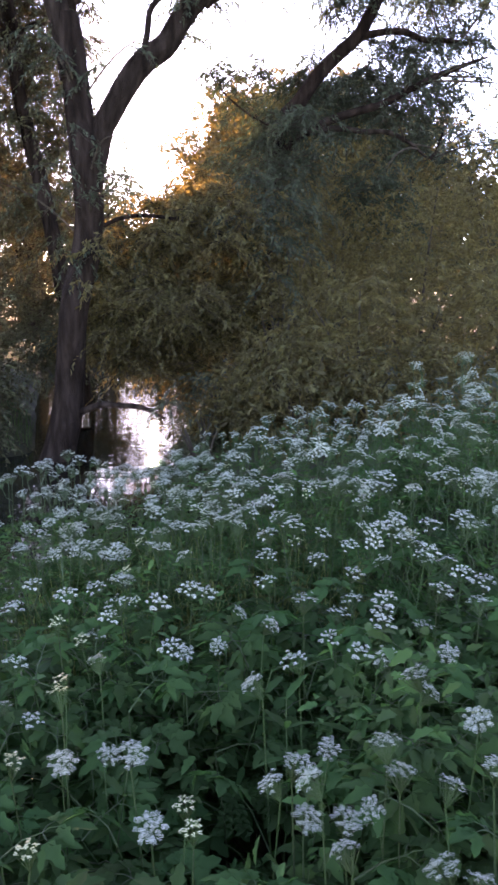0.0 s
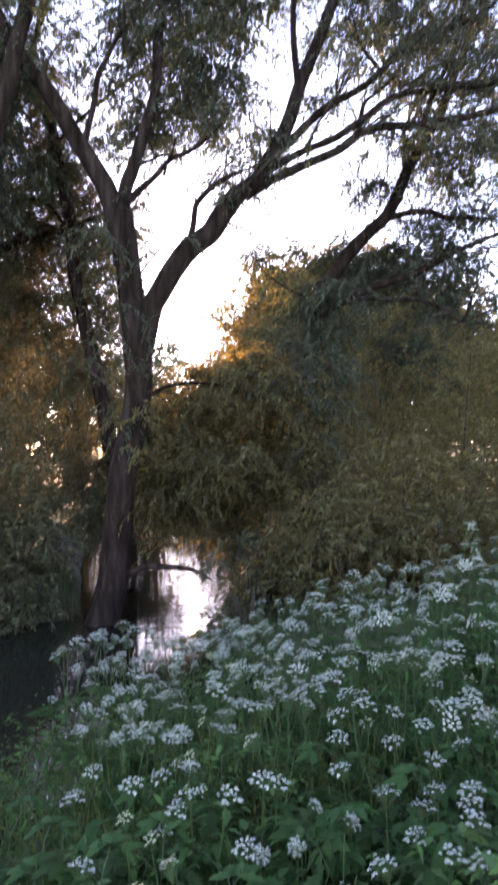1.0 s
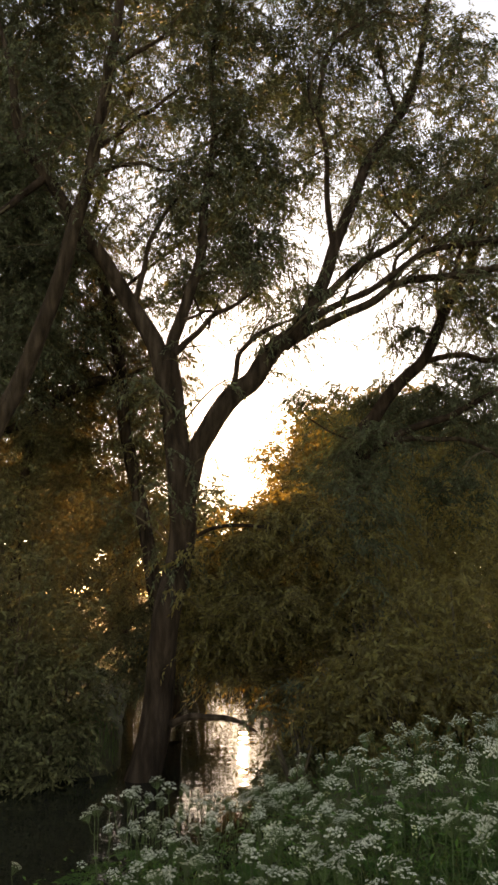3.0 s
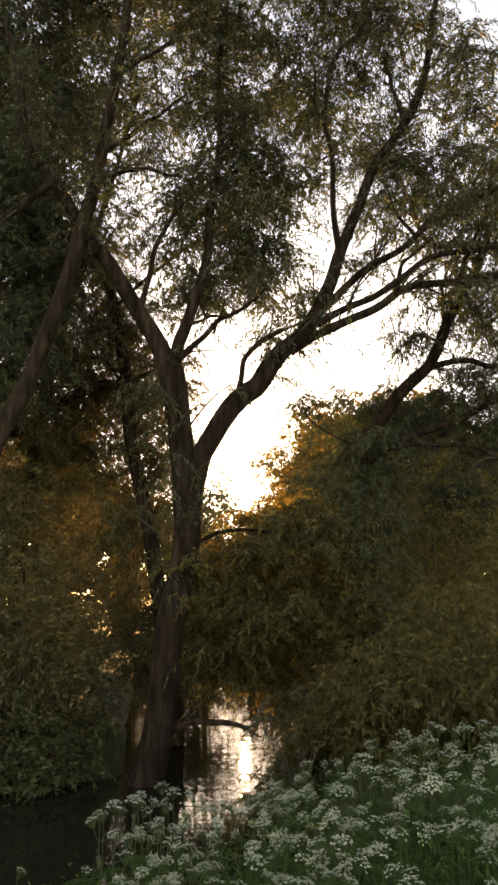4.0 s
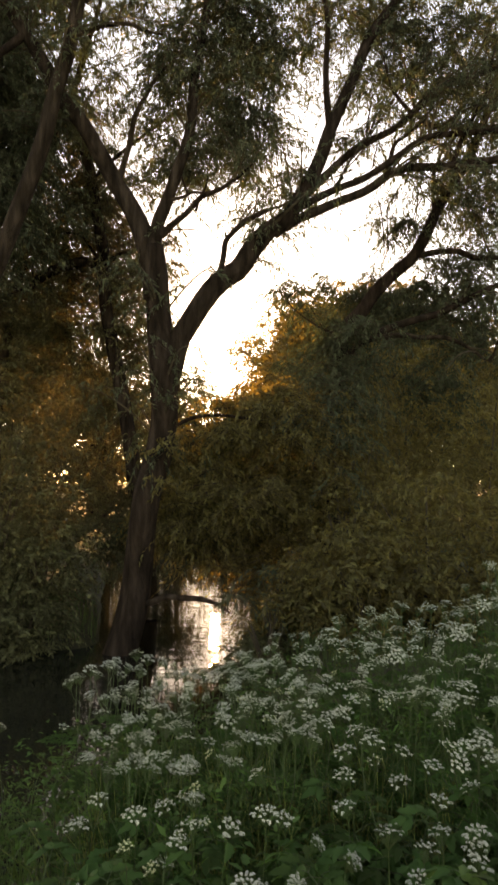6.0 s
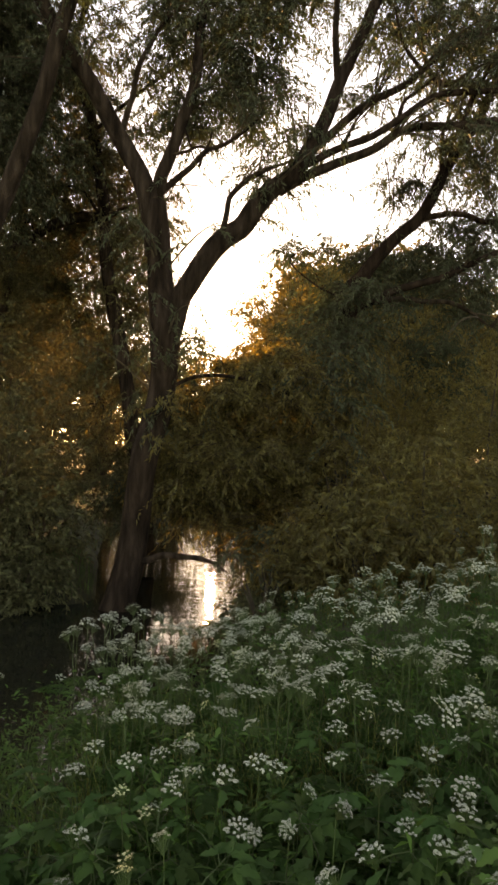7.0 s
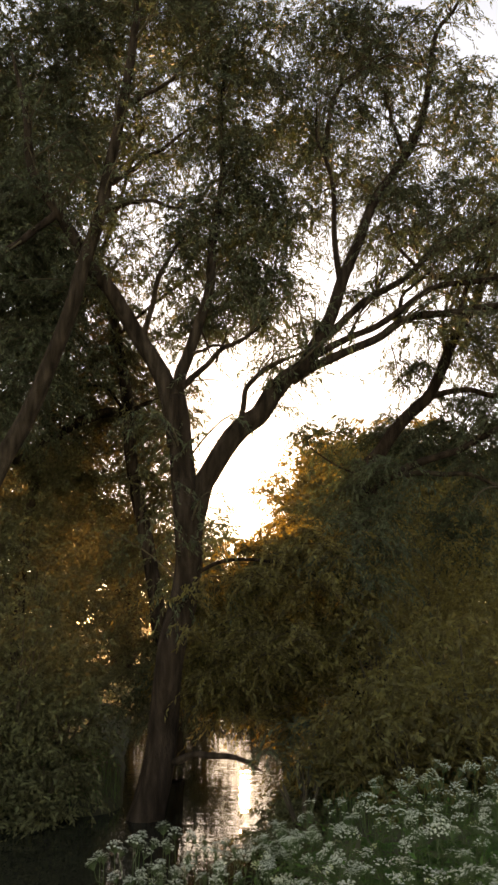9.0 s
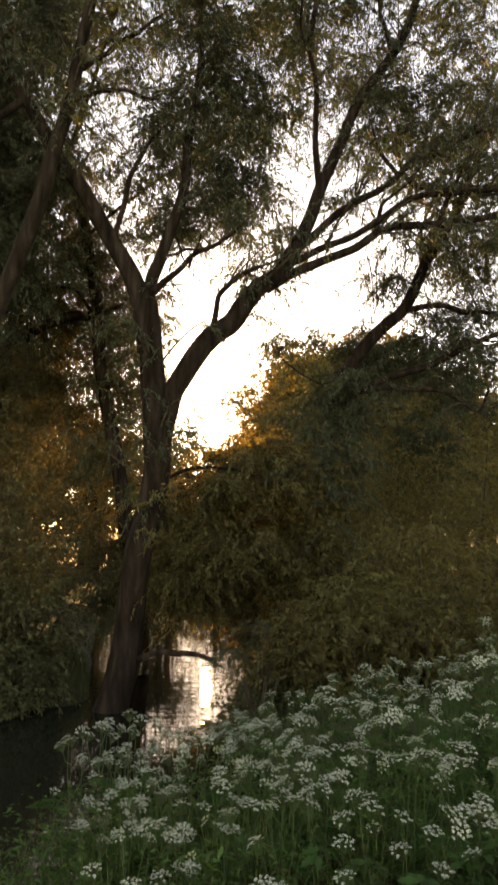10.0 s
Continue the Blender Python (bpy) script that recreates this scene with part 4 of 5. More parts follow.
def compound_leaf(seed, size, wid):
    """Three stalked groups of three toothed leaflets."""
    g = np.random.default_rng(seed)
    b, d, l = [], [], []
    stalks = [tube(np.array([(0, 0, 0), (0, size * 0.45, 0.12 * size), (0, size * 0.8, 0.1 * size)]), [0.0025, 0.002, 0.0015], 3)]
    for a in (-1, 0, 1):
        start = np.array([0, size * 0.8, 0.1 * size])
        axis = np.array([math.sin(a * 1.05), math.cos(a * 1.05), -0.08 - 0.1 * abs(a)])
        node = start + axis * size * 0.28
        stalks.append(tube(np.stack([start, (start + node) / 2 + [0, 0, 0.004], node]), [0.0015, 0.0013, 0.001], 3))
        for c in (-1, 0, 1):
            turn = a * 1.05 + c * 0.95
            b.append(node)
            d.append(np.array([math.sin(turn), math.cos(turn), -0.25 + g.normal(0, 0.15)]))
            l.append(size * (0.62 if c == 0 else 0.5) * g.uniform(0.85, 1.1))
    l = np.array(l)
    v, f = leaflets(np.array(b), np.array(d), np.array([0, 0, 1.0]) + g.normal(0, 0.15, (len(b), 3)), l, l * wid)
    sv, sf = merged(stalks)
    return mesh_from("leaf", np.concatenate([v, sv]), [f, sf + len(v)], [HERB, STEM], np.concatenate([np.zeros(len(f)), np.ones(len(sf))]))


FERNS = [fern_leaf(81, 0.20), fern_leaf(82, 0.16)]
ELDERS = [compound_leaf(83, 0.115, 0.50), compound_leaf(84, 0.095, 0.52), compound_leaf(85, 0.125, 0.40)]


def parsley(seed, height, heads, heads_from=UMBELS, first=0, upright=False):
    """One flowering plant: a forked stem, divided leaves, an umbel on every fork."""
    g = np.random.default_rng(seed)
    root = tagged(new("cow_parsley"), "flowering cow parsley with lacy white umbels on thin green stems", "wildflower", group="cow parsley in the meadow")
    lean = g.normal(0, 0.05, 2) * (0 if upright else 1)
    sp, sf = spline([(0, 0, -0.04), (lean[0] * 0.3, lean[1] * 0.3, height * 0.35), (lean[0] * 0.8, lean[1] * 0.8, height * 0.7), (lean[0] * 1.2, lean[1] * 1.2, height)], 3)
    pieces = [tube(sp, 0.0034 * (1 - 0.6 * sf), 5)]
    tips = [sp[-1]]
    for k in range(heads - 1):
        i = g.integers(len(sp) // 2, len(sp) - 1)
        a = k * 2.4 + g.uniform(0, 1)
        out = g.uniform(0.05, 0.13)
        tip = sp[i] + np.array([math.cos(a) * out, math.sin(a) * out, min(0.26, height - sp[i][2] + 0.02) * g.uniform(0.7, 1.0)])
        pieces.append(tube(np.stack([sp[i], sp[i] * 0.5 + tip * 0.5 + [math.cos(a) * 0.02, math.sin(a) * 0.02, -0.01], tip]), [0.0024, 0.0019, 0.0015], 4))
        tips.append(tip)
    v, f = merged(pieces)
    part("stem", mesh_from("stem", v, f, STEM, smooth=True), root)
    for k, tip in enumerate(tips):
        kind = first if k == 0 else int(g.choice([0, 1, 1, 2, 2, 3]))
        part("umbel", heads_from[kind], root, at=pose(*tip, g.normal(0, 20), g.normal(0, 20), g.uniform(0, 360)))
    for k in range(3):
        h = g.uniform(0.2, 0.65) * height
        c = sp[min(int(h / height * (len(sp) - 1)), len(sp) - 1)]
        part("leaf", FERNS[k % 2], root, at=pose(*c, g.uniform(5, 40), 0, k * 97 + g.uniform(0, 50)))
    return root


def elder(seed, height, leaves, kinds):
    """A leafy herb: short stem and a spreading tier of toothed compound leaves."""
    g = np.random.default_rng(seed)
    root = tagged(new("leafy_herb"), "leafy green herb with toothed divided leaves under the flowers", "herb", group="leafy herbs in the meadow")
    sp, sf = spline([(0, 0, -0.04), (g.normal(0, 0.02), g.normal(0, 0.02), height * 0.5), (g.normal(0, 0.04), g.normal(0, 0.04), height)], 4)
    v, f = tube(sp, 0.003 * (1 - 0.5 * sf), 4)
    part("stem", mesh_from("stem", v, f, STEM, smooth=True), root)
    for k in range(leaves):
        c = sp[min(len(sp) - 1, int((0.35 + 0.65 * (k + 1) / leaves) * (len(sp) - 1)))]
        part("leaf", ELDERS[kinds[k % len(kinds)]], root, at=pose(*c, 30 - 45 * g.random(), g.normal(0, 12), k * 137.5 + g.normal(0, 15)))
    return root


def in_hollow(x, y, r):
    """True inside the dark dip between the nearest plants."""
    return np.hypot(x - 0.03 - 0.2 * (y - 1.6), np.maximum(np.abs(y - 1.6) - 0.25, 0)) < r


def scatter(g, n, y0, y1, least, wide=0.40, extra=0.45):
    """Places in the strip of meadow that lies ahead, no two closer than least."""
    got = []
    tries = 0
    while len(got) < n and tries < n * 60:
        tries += 1
        y = g.uniform(y0, y1)
        x = g.uniform(-1, 1) * (wide * y + extra)
        if y > meadow_edge(x) + 0.25 or any((x - a) ** 2 + (y - b) ** 2 < least * least for a, b in got):
            continue
        got.append((x, y))
    return got


g = np.random.default_rng(5)
PARSLEYS = [parsley(91, 0.70, 3, NEAR_UMBELS), parsley(92, 0.78, 3, NEAR_UMBELS), parsley(93, 0.84, 4, NEAR_UMBELS), parsley(94, 0.81, 4, WIDE_UMBELS), parsley(95, 0.87, 4, WIDE_UMBELS), parsley(96, 0.75, 4, WIDE_UMBELS), parsley(97, 1.0, 4)]
used = set()
near_spots = scatter(g, 44, 1.15, 2.4, 0.15)
far_spots = scatter(g, 160, 2.4, 6.0, 0.14)
bare = {p for p in near_spots if p[1] < 2.25}
tall_spots = [(1.42, 4.75), (1.52, 4.95), (1.20, 4.85)]
for x, y in near_spots + far_spots + tall_spots:
    kind = int(g.integers(0, 3)) if y < 2.2 else int(g.integers(2, 6))
    if x < -0.345 * y and y > 2.3 and (x, y) not in tall_spots:
        continue
    if x < -0.1 and 1.5 < y < 3.2 and g.random() < 0.1:
        continue
    if x < -0.2 and y > 3.1 and g.random() < 0.15 and (x, y) not in tall_spots:
        continue
    if x < -0.4:
        kind = int(g.integers(0, 3))
    if -0.9 < x < 0.05 and y > 3.0:
        kind = int(g.integers(0, 2))
    if (x, y) in tall_spots:
        kind = 6
    m = pose(x, y, float(land(x, y)), g.normal(0, 4), g.normal(0, 4), g.uniform(0, 360))
    if (x, y) in bare:
        continue
    if kind in used:
        copy_thing(PARSLEYS[kind], m)
    else:
        used.add(kind)
        PARSLEYS[kind].matrix_basis = m
for x, y in [(-0.62, 3.15), (-0.5, 3.35), (-0.38, 3.1), (-0.28, 3.4), (-0.18, 3.2), (-0.08, 3.5), (-0.7, 3.5), (-0.45, 3.7), (-0.85, 3.3), (-0.95, 3.6), (0.02, 3.3), (-0.33, 2.8), (-0.15, 2.85), (-0.55, 2.75), (-0.4, 3.5), (-0.55, 3.55), (-0.25, 3.6), (-0.66, 3.75), (-0.32, 3.8), (-0.12, 3.7)]:
    copy_thing(PARSLEYS[int(g.integers(1, 3))], pose(x, y, float(land(x, y)) - 0.01, g.normal(0, 4), g.normal(0, 4), g.uniform(0, 360)))

# the nearest flower heads, one plant each: place of the head, its height over the ground, and its kind
FRONT_HEADS = [(-0.81, 2.37, 0.70, 0), (-0.43, 2.16, 0.74, 0), (-0.48, 2.11, 0.70, 0), (-0.64, 1.84, 0.78, 0), (-0.38, 1.74, 0.74, 1), (-0.21, 1.89, 0.74, 0), (-0.18, 1.87, 0.70, 1), (-0.08, 1.88, 0.70, 1), (-0.55, 1.68, 0.70, 0), (-0.61, 1.68, 0.70, 1), (-0.39, 1.38, 0.74, 0), (-0.24, 1.34, 0.78, 0), (-0.18, 1.19, 0.74, 0), (-0.32, 1.46, 0.70, 1), (-0.05, 2.08, 0.70, 1), (-0.43, 1.59, 0.78, 2), (-0.41, 1.48, 0.78, 2), (-0.48, 1.34, 0.74, 2), (-0.38, 1.10, 0.74, 2), (-0.12, 1.22, 0.70, 2), (-0.10, 1.16, 0.70, 2), (-0.54, 1.96, 0.74, 2), (-0.46, 1.92, 0.70, 2)]
FRONT_HEADS_MIDDLE = [(0.23, 1.94, 0.70, 0), (0.12, 1.67, 0.78, 0), (0.28, 1.76, 0.74, 0), (0.35, 1.70, 0.74, 0), (0.35, 1.73, 0.70, 0), (0.48, 1.92, 0.70, 0), (0.47, 1.63, 0.74, 1), (0.04, 1.89, 0.74, 1), (0.03, 1.51, 0.78, 1), (0.37, 1.46, 0.78, 0), (0.37, 1.47, 0.74, 1), (0.17, 1.40, 0.70, 1), (0.08, 1.24, 0.78, 0), (0.06, 1.24, 0.74, 1)]
FRONT_HEADS_EDGE = [(0.26, 1.25, 0.78, 0), (0.28, 1.22, 0.74, 0), (0.13, 1.18, 0.78, 1), (0.10, 1.21, 0.70, 0), (0.17, 1.19, 0.70, 0), (0.24, 1.21, 0.70, 1), (0.17, 1.05, 0.74, 1), (0.47, 1.36, 0.74, 0), (0.46, 1.35, 0.70, 2), (0.43, 1.16, 0.78, 0), (0.35, 1.17, 0.74, 1), (0.33, 1.04, 0.70, 0), (0.34, 0.95, 0.74, 1), (0.35, 1.83, 0.78, 0), (0.15, 1.92, 0.82, 3), (0.32, 2.21, 0.78, 3), (0.56, 2.22, 0.82, 3), (0.59, 2.30, 0.74, 3), (0.62, 2.20, 0.78, 3), (0.64, 2.10, 0.78, 3)]
FRONT_HEADS_BACK = [(0.51, 1.89, 0.82, 3), (0.62, 1.86, 0.78, 3), (0.68, 2.01, 0.78, 3), (0.39, 1.98, 0.78, 3), (0.32, 2.08, 0.74, 3), (0.46, 2.36, 0.74, 3), (0.06, 2.20, 0.78, 3), (0.24, 2.36, 0.78, 3), (0.39, 1.98, 0.74, 3), (0.25, 2.00, 0.74, 3), (-0.82, 2.43, 0.74, 3), (-0.77, 2.51, 0.78, 3), (-0.57, 2.21, 0.82, 3), (-0.50, 2.33, 0.78, 3), (-0.41, 2.25, 0.82, 3), (-0.38, 2.04, 0.82, 3), (-0.17, 2.10, 0.82, 3), (-0.14, 2.15, 0.78, 3), (-0.27, 2.03, 0.82, 3), (-0.53, 2.64, 0.78, 3), (-0.70, 2.81, 0.74, 3)]
RIDGE_HEADS = [(-1.24, 3.94, 0.92, 3), (-1.15, 4.00, 0.91, 3), (-1.07, 4.02, 0.83, 1), (-1.01, 4.04, 0.94, 3), (-0.24, 4.28, 0.86, 3), (-0.16, 4.30, 0.68, 1), (-0.07, 4.32, 0.75, 3), (0.16, 4.44, 0.72, 3), (0.25, 4.50, 0.74, 1), (0.41, 4.58, 0.81, 3), (0.42, 4.60, 0.70, 3), (0.64, 4.72, 0.74, 1), (0.53, 4.66, 0.74, 3), (0.84, 4.84, 0.70, 3), (0.79, 4.82, 0.66, 1), (0.31, 4.52, 0.65, 3), (0.11, 4.40, 0.64, 3), (-0.29, 4.26, 0.76, 1), (-0.45, 4.22, 0.81, 3), (-1.35, 3.80, 0.67, 3), (-1.56, 3.48, 0.75, 1)]
BANK_HEADS = [(-0.95, 3.92, 0.82, 1), (-0.67, 3.72, 0.74, 0), (-0.17, 3.46, 0.82, 1), (0.01, 3.24, 0.78, 3), (0.08, 3.48, 0.74, 0), (0.21, 3.32, 0.86, 3), (0.17, 3.26, 0.82, 1), (0.24, 3.20, 0.78, 3), (-0.02, 3.30, 0.74, 0), (0.08, 2.76, 0.86, 3), (0.15, 2.98, 0.82, 1), (-0.29, 3.20, 0.78, 3), (-0.19, 3.20, 0.74, 0), (-0.30, 2.88, 0.86, 3), (-0.39, 3.32, 0.82, 1), (0.38, 3.42, 0.78, 3), (0.52, 3.62, 0.74, 0), (0.43, 2.90, 0.86, 3), (0.35, 2.82, 0.82, 1), (0.58, 3.26, 0.78, 3)]
BANK_HEADS_BACK = [(0.62, 3.14, 0.74, 0), (-0.96, 3.16, 0.86, 3), (-0.83, 3.08, 0.82, 1), (-0.71, 3.26, 0.78, 3), (-0.64, 3.24, 0.74, 0), (-0.77, 3.26, 0.86, 3), (-0.87, 3.36, 0.82, 1), (0.26, 2.60, 0.78, 3), (0.19, 2.86, 0.74, 0), (0.07, 2.42, 0.86, 3), (-0.05, 2.50, 0.82, 1), (-0.24, 2.78, 0.78, 3), (-0.47, 2.96, 0.74, 0), (-0.51, 2.70, 0.86, 3), (-0.70, 2.80, 0.82, 1), (-0.90, 3.06, 0.78, 3), (0.36, 3.62, 0.82, 1), (0.59, 3.64, 0.78, 3), (0.71, 3.60, 0.74, 0), (0.34, 2.90, 0.86, 3)]
SHORE_HEADS = [(-0.97, 4.12, 0.91, 3), (-0.91, 4.14, 0.84, 1), (-1.01, 4.10, 0.84, 3), (-0.86, 4.14, 0.81, 1), (-0.62, 3.64, 0.84, 3), (-0.66, 3.56, 0.80, 1), (-0.61, 3.46, 0.76, 3), (-0.45, 3.72, 0.72, 1), (-0.40, 3.68, 0.84, 3), (-0.34, 3.62, 0.80, 1), (-0.30, 3.98, 0.76, 3), (-0.44, 4.28, 0.78, 1), (-1.10, 4.00, 0.84, 3), (-0.84, 3.50, 0.80, 1), (-1.08, 4.00, 0.76, 3), (-0.54, 3.60, 0.72, 1), (-0.27, 3.02, 0.84, 3), (-0.26, 4.04, 0.80, 1)]
FRONT_PLANTS = [parsley(191, 0.75, 1, NEAR_UMBELS, 0, True), parsley(192, 0.75, 1, NEAR_UMBELS, 1, True), parsley(193, 0.75, 1, NEAR_UMBELS, 3, True), parsley(194, 0.75, 1, UMBELS, 0, True)]
used = set()
pick = np.random.default_rng(56)
for x, y, h, kind in FRONT_HEADS + FRONT_HEADS_MIDDLE + FRONT_HEADS_EDGE + FRONT_HEADS_BACK + RIDGE_HEADS + BANK_HEADS + BANK_HEADS_BACK + SHORE_HEADS:
    kind = 3 if kind == 0 and y > 1.65 else kind
    m = pose(x, y, float(land(x, y)) + h, pick.normal(0, 3.5), pick.normal(0, 3.5), pick.uniform(0, 360)) @ Matrix.Scale(h / 0.75, 4) @ pose(0, 0, -0.75)
    if kind in used:
        copy_thing(FRONT_PLANTS[kind], m)
    else:
        used.add(kind)
        FRONT_PLANTS[kind].matrix_basis = m
placed_round = 0
while placed_round < 45:
    x, y = g.uniform(-4, 4.4), g.uniform(-2.8, 5.2)
    if abs(x) < 0.42 * y + 0.75 or math.hypot(x, y) < 1.0 or y > meadow_edge(x):
        continue
    copy_thing(PARSLEYS[int(g.integers(3, 6))], pose(x, y, float(land(x, y)), g.normal(0, 4), g.normal(0, 4), g.uniform(0, 360)))
    placed_round += 1

HERBS = [elder(101, 0.62, 13, (0, 1)), elder(102, 0.56, 12, (1, 0, 2)), elder(103, 0.66, 14, (0, 2, 1))]
used = set()
for x, y in scatter(g, 215, 0.62, 2.4, 0.085, 0.42, 0.4):
    if in_hollow(x, y, 0.15):
        continue
    kind = int(g.integers(0, 3))
    m = pose(x, y, float(land(x, y)), g.normal(0, 6), g.normal(0, 6), g.uniform(0, 360))
    if kind in used:
        copy_thing(HERBS[kind], m)
    else:
        used.add(kind)
        HERBS[kind].matrix_basis = m


def lance_leaf_mesh(size):
    v, f = leaflets(np.zeros((1, 3)), np.array([[0, 1.0, 0.25]]), np.array([[0, 0, 1.0]]), np.array([size]), np.array([size * 0.24]), 0.12)
    return mesh_from("leaf", v, f, LANCE)


LANCES = [lance_leaf_mesh(0.095), lance_leaf_mesh(0.075)]


def leafy_shoot(seed, height):
    """An upright flowerless shoot with narrow leaves spiralling round its stem, crowded at the tip."""
    g = np.random.default_rng(seed)
    root = tagged(new("leafy_shoot"), "upright green shoot with narrow pointed leaves in whorls", "herb", group="leafy shoots in the meadow")
    sp, sf = spline([(0, 0, -0.04), (g.normal(0, 0.02), g.normal(0, 0.02), height * 0.5), (g.normal(0, 0.03), g.normal(0, 0.03), height)], 5)
    v, f = tube(sp, 0.0032 * (1 - 0.6 * sf), 4)
    part("stem", mesh_from("stem", v, f, STEM, smooth=True), root)
    for k in range(15):
        q = 0.45 + 0.55 * (k / 14) ** 0.7
        c = sp[min(len(sp) - 1, int(q * (len(sp) - 1)))]
        part("leaf", LANCES[k % 2], root, at=pose(*c, -22 + 60 * (k / 14) ** 2 + g.normal(0, 8), 0, k * 137.5))
    return root


def broad_leaf_mesh(seed, size):
    """A heart-shaped leaf blade, veined into shallow folds with a wavy edge, its stalk at the origin."""
    g = np.random.default_rng(seed)
    rings, spokes = 5, 28
    a = np.linspace(-np.pi, np.pi, spokes, endpoint=False)
    edge = size * (0.62 + 0.38 * np.cos(a / 2) ** 2 - 0.30 * np.exp(-((np.abs(a) - np.pi) / 0.35) ** 2)) * (1 + 0.04 * np.sin(9 * a))
    r = np.linspace(0.02, 1, rings)[:, None]
    x, y = r * edge * np.sin(a) * 0.82, r * edge * np.cos(a)
    z = 0.10 * size * np.cos(7 * a) * r ** 1.5 * 0.35 - 0.35 * size * r ** 2 * (0.3 + 0.7 * np.cos(a / 2) ** 2) + g.normal(0, 0.008 * size, x.shape)
    v = np.stack([x, y + 0 * z, z], -1).reshape(-1, 3)
    i, j = np.meshgrid(np.arange(rings - 1), np.arange(spokes), indexing="ij")
    p, q = i * spokes + j, i * spokes + (j + 1) % spokes
    return mesh_from("leaf", v, np.stack([p, q, q + spokes, p + spokes], -1).reshape(-1, 4), BROAD, smooth=True)


BROADS = [broad_leaf_mesh(121, 0.085), broad_leaf_mesh(122, 0.07), broad_leaf_mesh(123, 0.055)]


def broad_herb(x, y, seed):
    """A few large heart-shaped leaves on long stalks from one root."""
    g = np.random.default_rng(seed)
    root = tagged(new("broad_leaf_plant"), "large heart-shaped green leaves on long stalks among the flowers", "herb", group="broad-leaved plants")
    root.location = (x, y, float(land(x, y)))
    for k in range(4):
        a = k * 1.7 + g.uniform(0, 0.6)
        h = g.uniform(0.40, 0.60)
        tip = np.array([math.cos(a) * 0.13, math.sin(a) * 0.13, h])
        path, frac = spline([(0, 0, -0.03), tip * [0.35, 0.35, 0.55], tip], 4)
        v, f = tube(path, 0.0045 * (1 - 0.4 * frac), 5)
        part("stalk", mesh_from("stalk", v, f, STEM, smooth=True), root)
        part("leaf", BROADS[k % 3], root, at=pose(*tip, g.normal(12, 10), g.normal(0, 8), math.degrees(a) - 90))
    return root


for k, (x, y) in enumerate(((-0.60, 2.02), (-0.74, 1.78), (-0.40, 1.30))):
    broad_herb(x, y, 131 + k)

SHOOTS = [leafy_shoot(111, 0.62), leafy_shoot(112, 0.72), leafy_shoot(113, 0.54)]
used = set()
for x, y in scatter(g, 16, 0.95, 2.3, 0.16):
    kind = int(g.integers(0, 3))
    m = pose(x, y, float(land(x, y)), g.normal(0, 6), g.normal(0, 6), g.uniform(0, 360))
    if kind in used:
        copy_thing(SHOOTS[kind], m)
    else:
        used.add(kind)
        SHOOTS[kind].matrix_basis = m


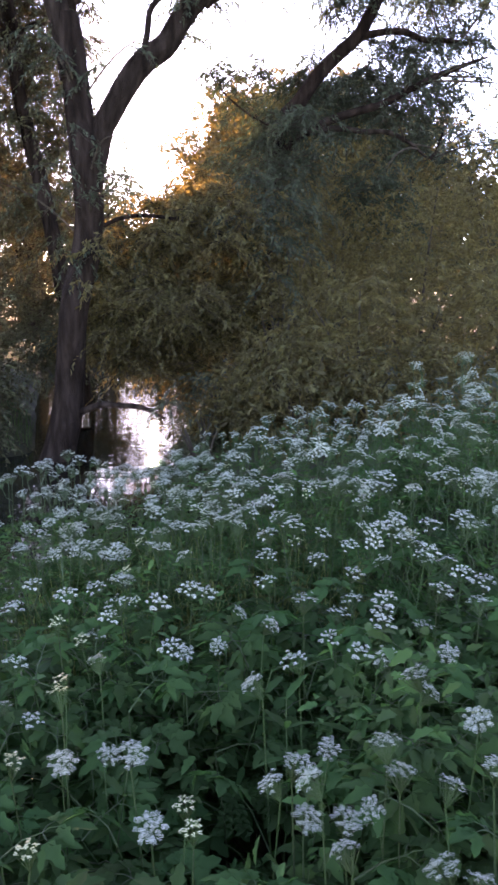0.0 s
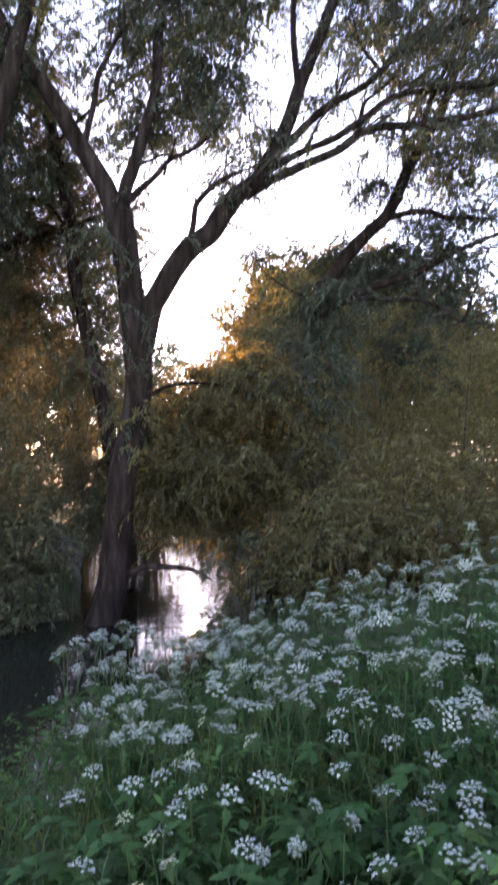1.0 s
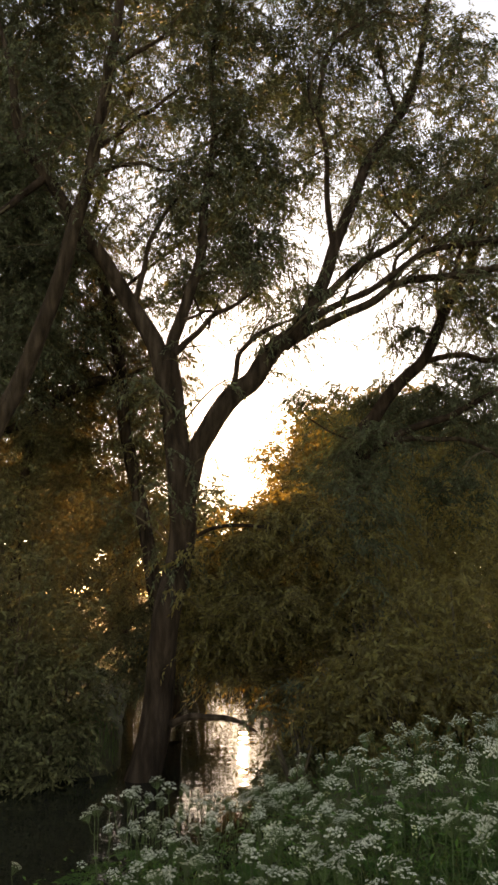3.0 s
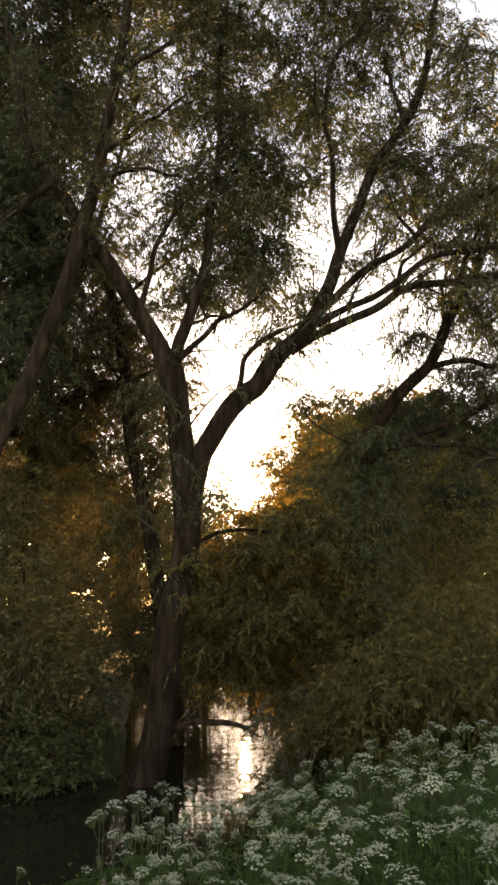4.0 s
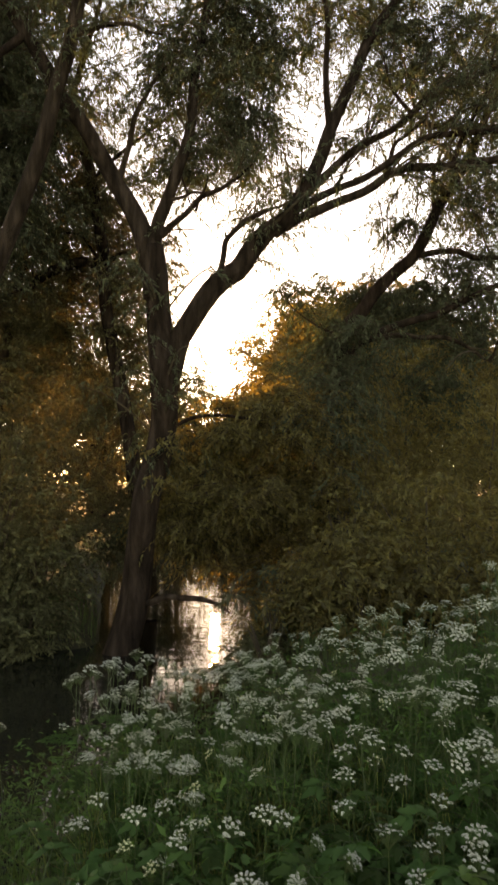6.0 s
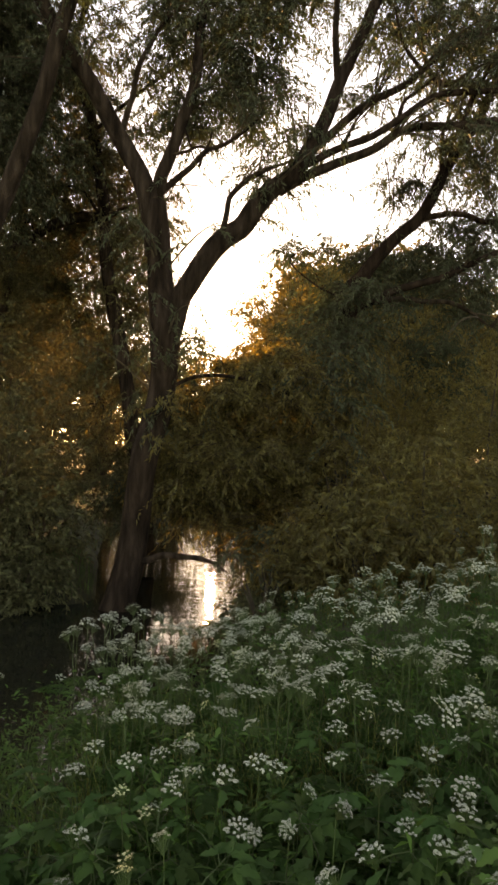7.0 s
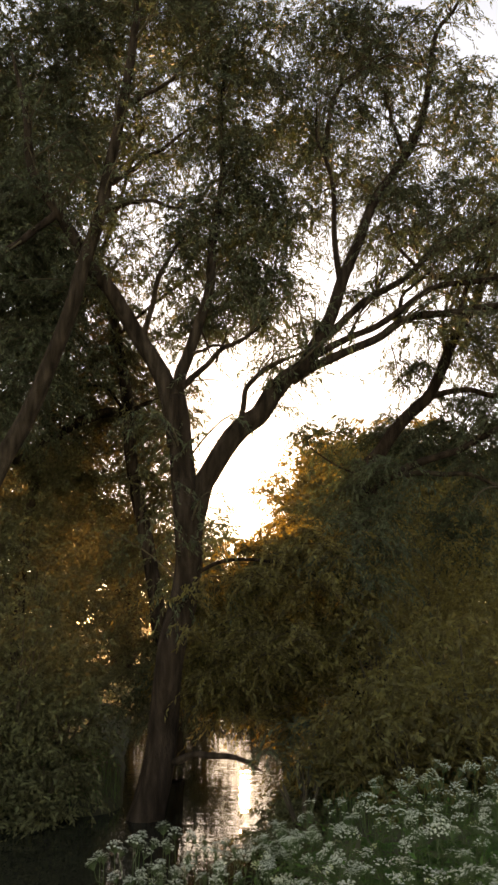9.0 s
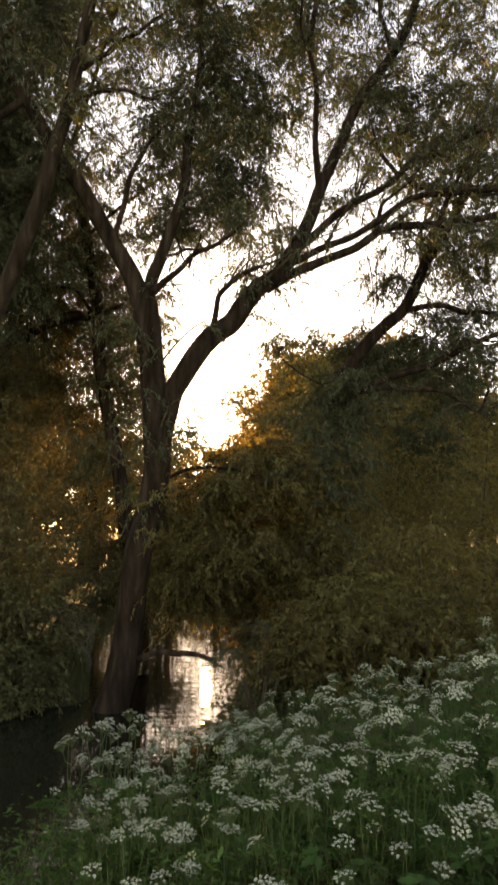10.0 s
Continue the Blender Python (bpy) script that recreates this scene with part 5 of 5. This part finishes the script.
def undergrowth():
    """Low leaves between the plants, uncountable: toothed ones in front, small plain ones farther off."""
    g = np.random.default_rng(6)
    n = 54000
    y = 0.5 + 6.0 * g.uniform(0, 1, n) ** 1.3
    x = g.uniform(-1, 1, n) * (0.5 * y + 0.8) * (1 + 0.9 * g.random(n) ** 4)
    y = y + np.where(g.random(n) < 0.3, -0.7 * g.random(n), 0.0)
    wide = 30000
    x = np.concatenate([x, g.uniform(-4.2, 4.6, wide) + g.normal(0, 0.5, wide)])
    y = np.concatenate([y, g.uniform(-3.0, 5.5, wide) + g.normal(0, 0.5, wide)])
    clear = np.hypot(x, y + 0.1) > 0.6
    x, y = x[clear], y[clear]
    keep = (y < meadow_edge(x) + 0.5) & ~in_hollow(x, y, 0.13)
    x, y = x[keep], y[keep]
    n = len(x)
    h = np.where(y > 0.9, 1.0, 0.6) * g.uniform(0.08, 0.86, n) * (0.75 + 0.25 * np.sin(x * 5) * np.cos(y * 4))
    b = np.stack([x, y, land(x, y) + h], -1)
    d = np.stack([g.normal(0, 1, n), g.normal(0, 1, n), g.uniform(-0.5, 0.6, n)], -1)
    flat = np.array([0, 0, 1.0]) + g.normal(0, 0.35, (n, 3))
    near = (y < 2.3) & (y > 0.5) & (abs(x) < 0.5 * y + 0.8) & (g.random(n) < 0.5)
    l = g.uniform(0.03, 0.075, n)
    v, f = leaflets(b[near], d[near], flat[near], l[near], l[near] * 0.42, 0.25)
    l = g.uniform(0.02, 0.055, n) * np.where(y < 0.5, 1.6, 1.0)
    bv, bf = blades(b[~near], d[~near], flat[~near], l[~near], l[~near] * 0.35)
    ob = new("undergrowth", mesh_from("undergrowth", np.concatenate([v, bv]), [f, bf + len(v)], HERBMIX))
    tagged(ob, "low mixed green leaves between the meadow plants", "undergrowth", kind="stuff")


undergrowth()


def grass(label, n, area, height, seed, mat=GRASS):
    g = np.random.default_rng(seed)
    x = g.uniform(area[0], area[1], n)
    y = g.uniform(area[2], area[3], n)
    z = land(x, y)
    keep = (z > WATER_Z + 0.03) & (x * x + (y + 0.1) ** 2 > 0.5)
    x, y, z = x[keep], y[keep], z[keep]
    n = len(x)
    L = height * g.uniform(0.5, 1.2, n)
    a = g.uniform(0, 6.28, n)
    lean = g.uniform(0.05, 0.5, n)
    d = np.stack([np.cos(a) * lean, np.sin(a) * lean, np.ones(n)], -1)
    side = np.stack([-np.sin(a), np.cos(a), np.zeros(n)], -1)
    w = g.uniform(0.002, 0.0045, n)[:, None]
    b = np.stack([x, y, z - 0.02], -1)
    m1 = b + d * L[:, None] * 0.5
    tip = b + d * L[:, None] * 0.9 + np.stack([np.cos(a), np.sin(a), -0.6 * np.ones(n)], -1) * (L * lean)[:, None] * 0.5
    v = np.stack([b - side * w, b + side * w, m1 + side * w * 0.8, m1 - side * w * 0.8, tip], 1).reshape(-1, 3)
    k = np.arange(n)[:, None] * 5
    ob = new("grass", mesh_from("grass", v, [k + [0, 1, 2, 3], k + [3, 2, 4]], mat))
    tagged(ob, label, "grass", kind="stuff")


grass("long thin meadow grass among the flowers", 7500, (-3.0, 3.6, 1.9, 6.8), 0.7, 7)
grass("yellowish long grass in the middle of the flowers", 1300, (-1.0, 0.5, 2.3, 3.5), 0.72, 12, SEDGE)
grass("rough meadow grass on the open bank", 16000, (-9, 9, -9, 6), 0.4, 8)
grass("dark grass at the foot of the bank shrubs", 5000, (-8, -2.8, 8.6, 12.5), 0.3, 10)
grass("dark grass on the edge of the pond", 5000, (-0.9, 3.5, 7.4, 11.5), 0.35, 13)
grass("sparse grass on the wooded banks", 12000, (-12, 10, 6, 26), 0.35, 9)
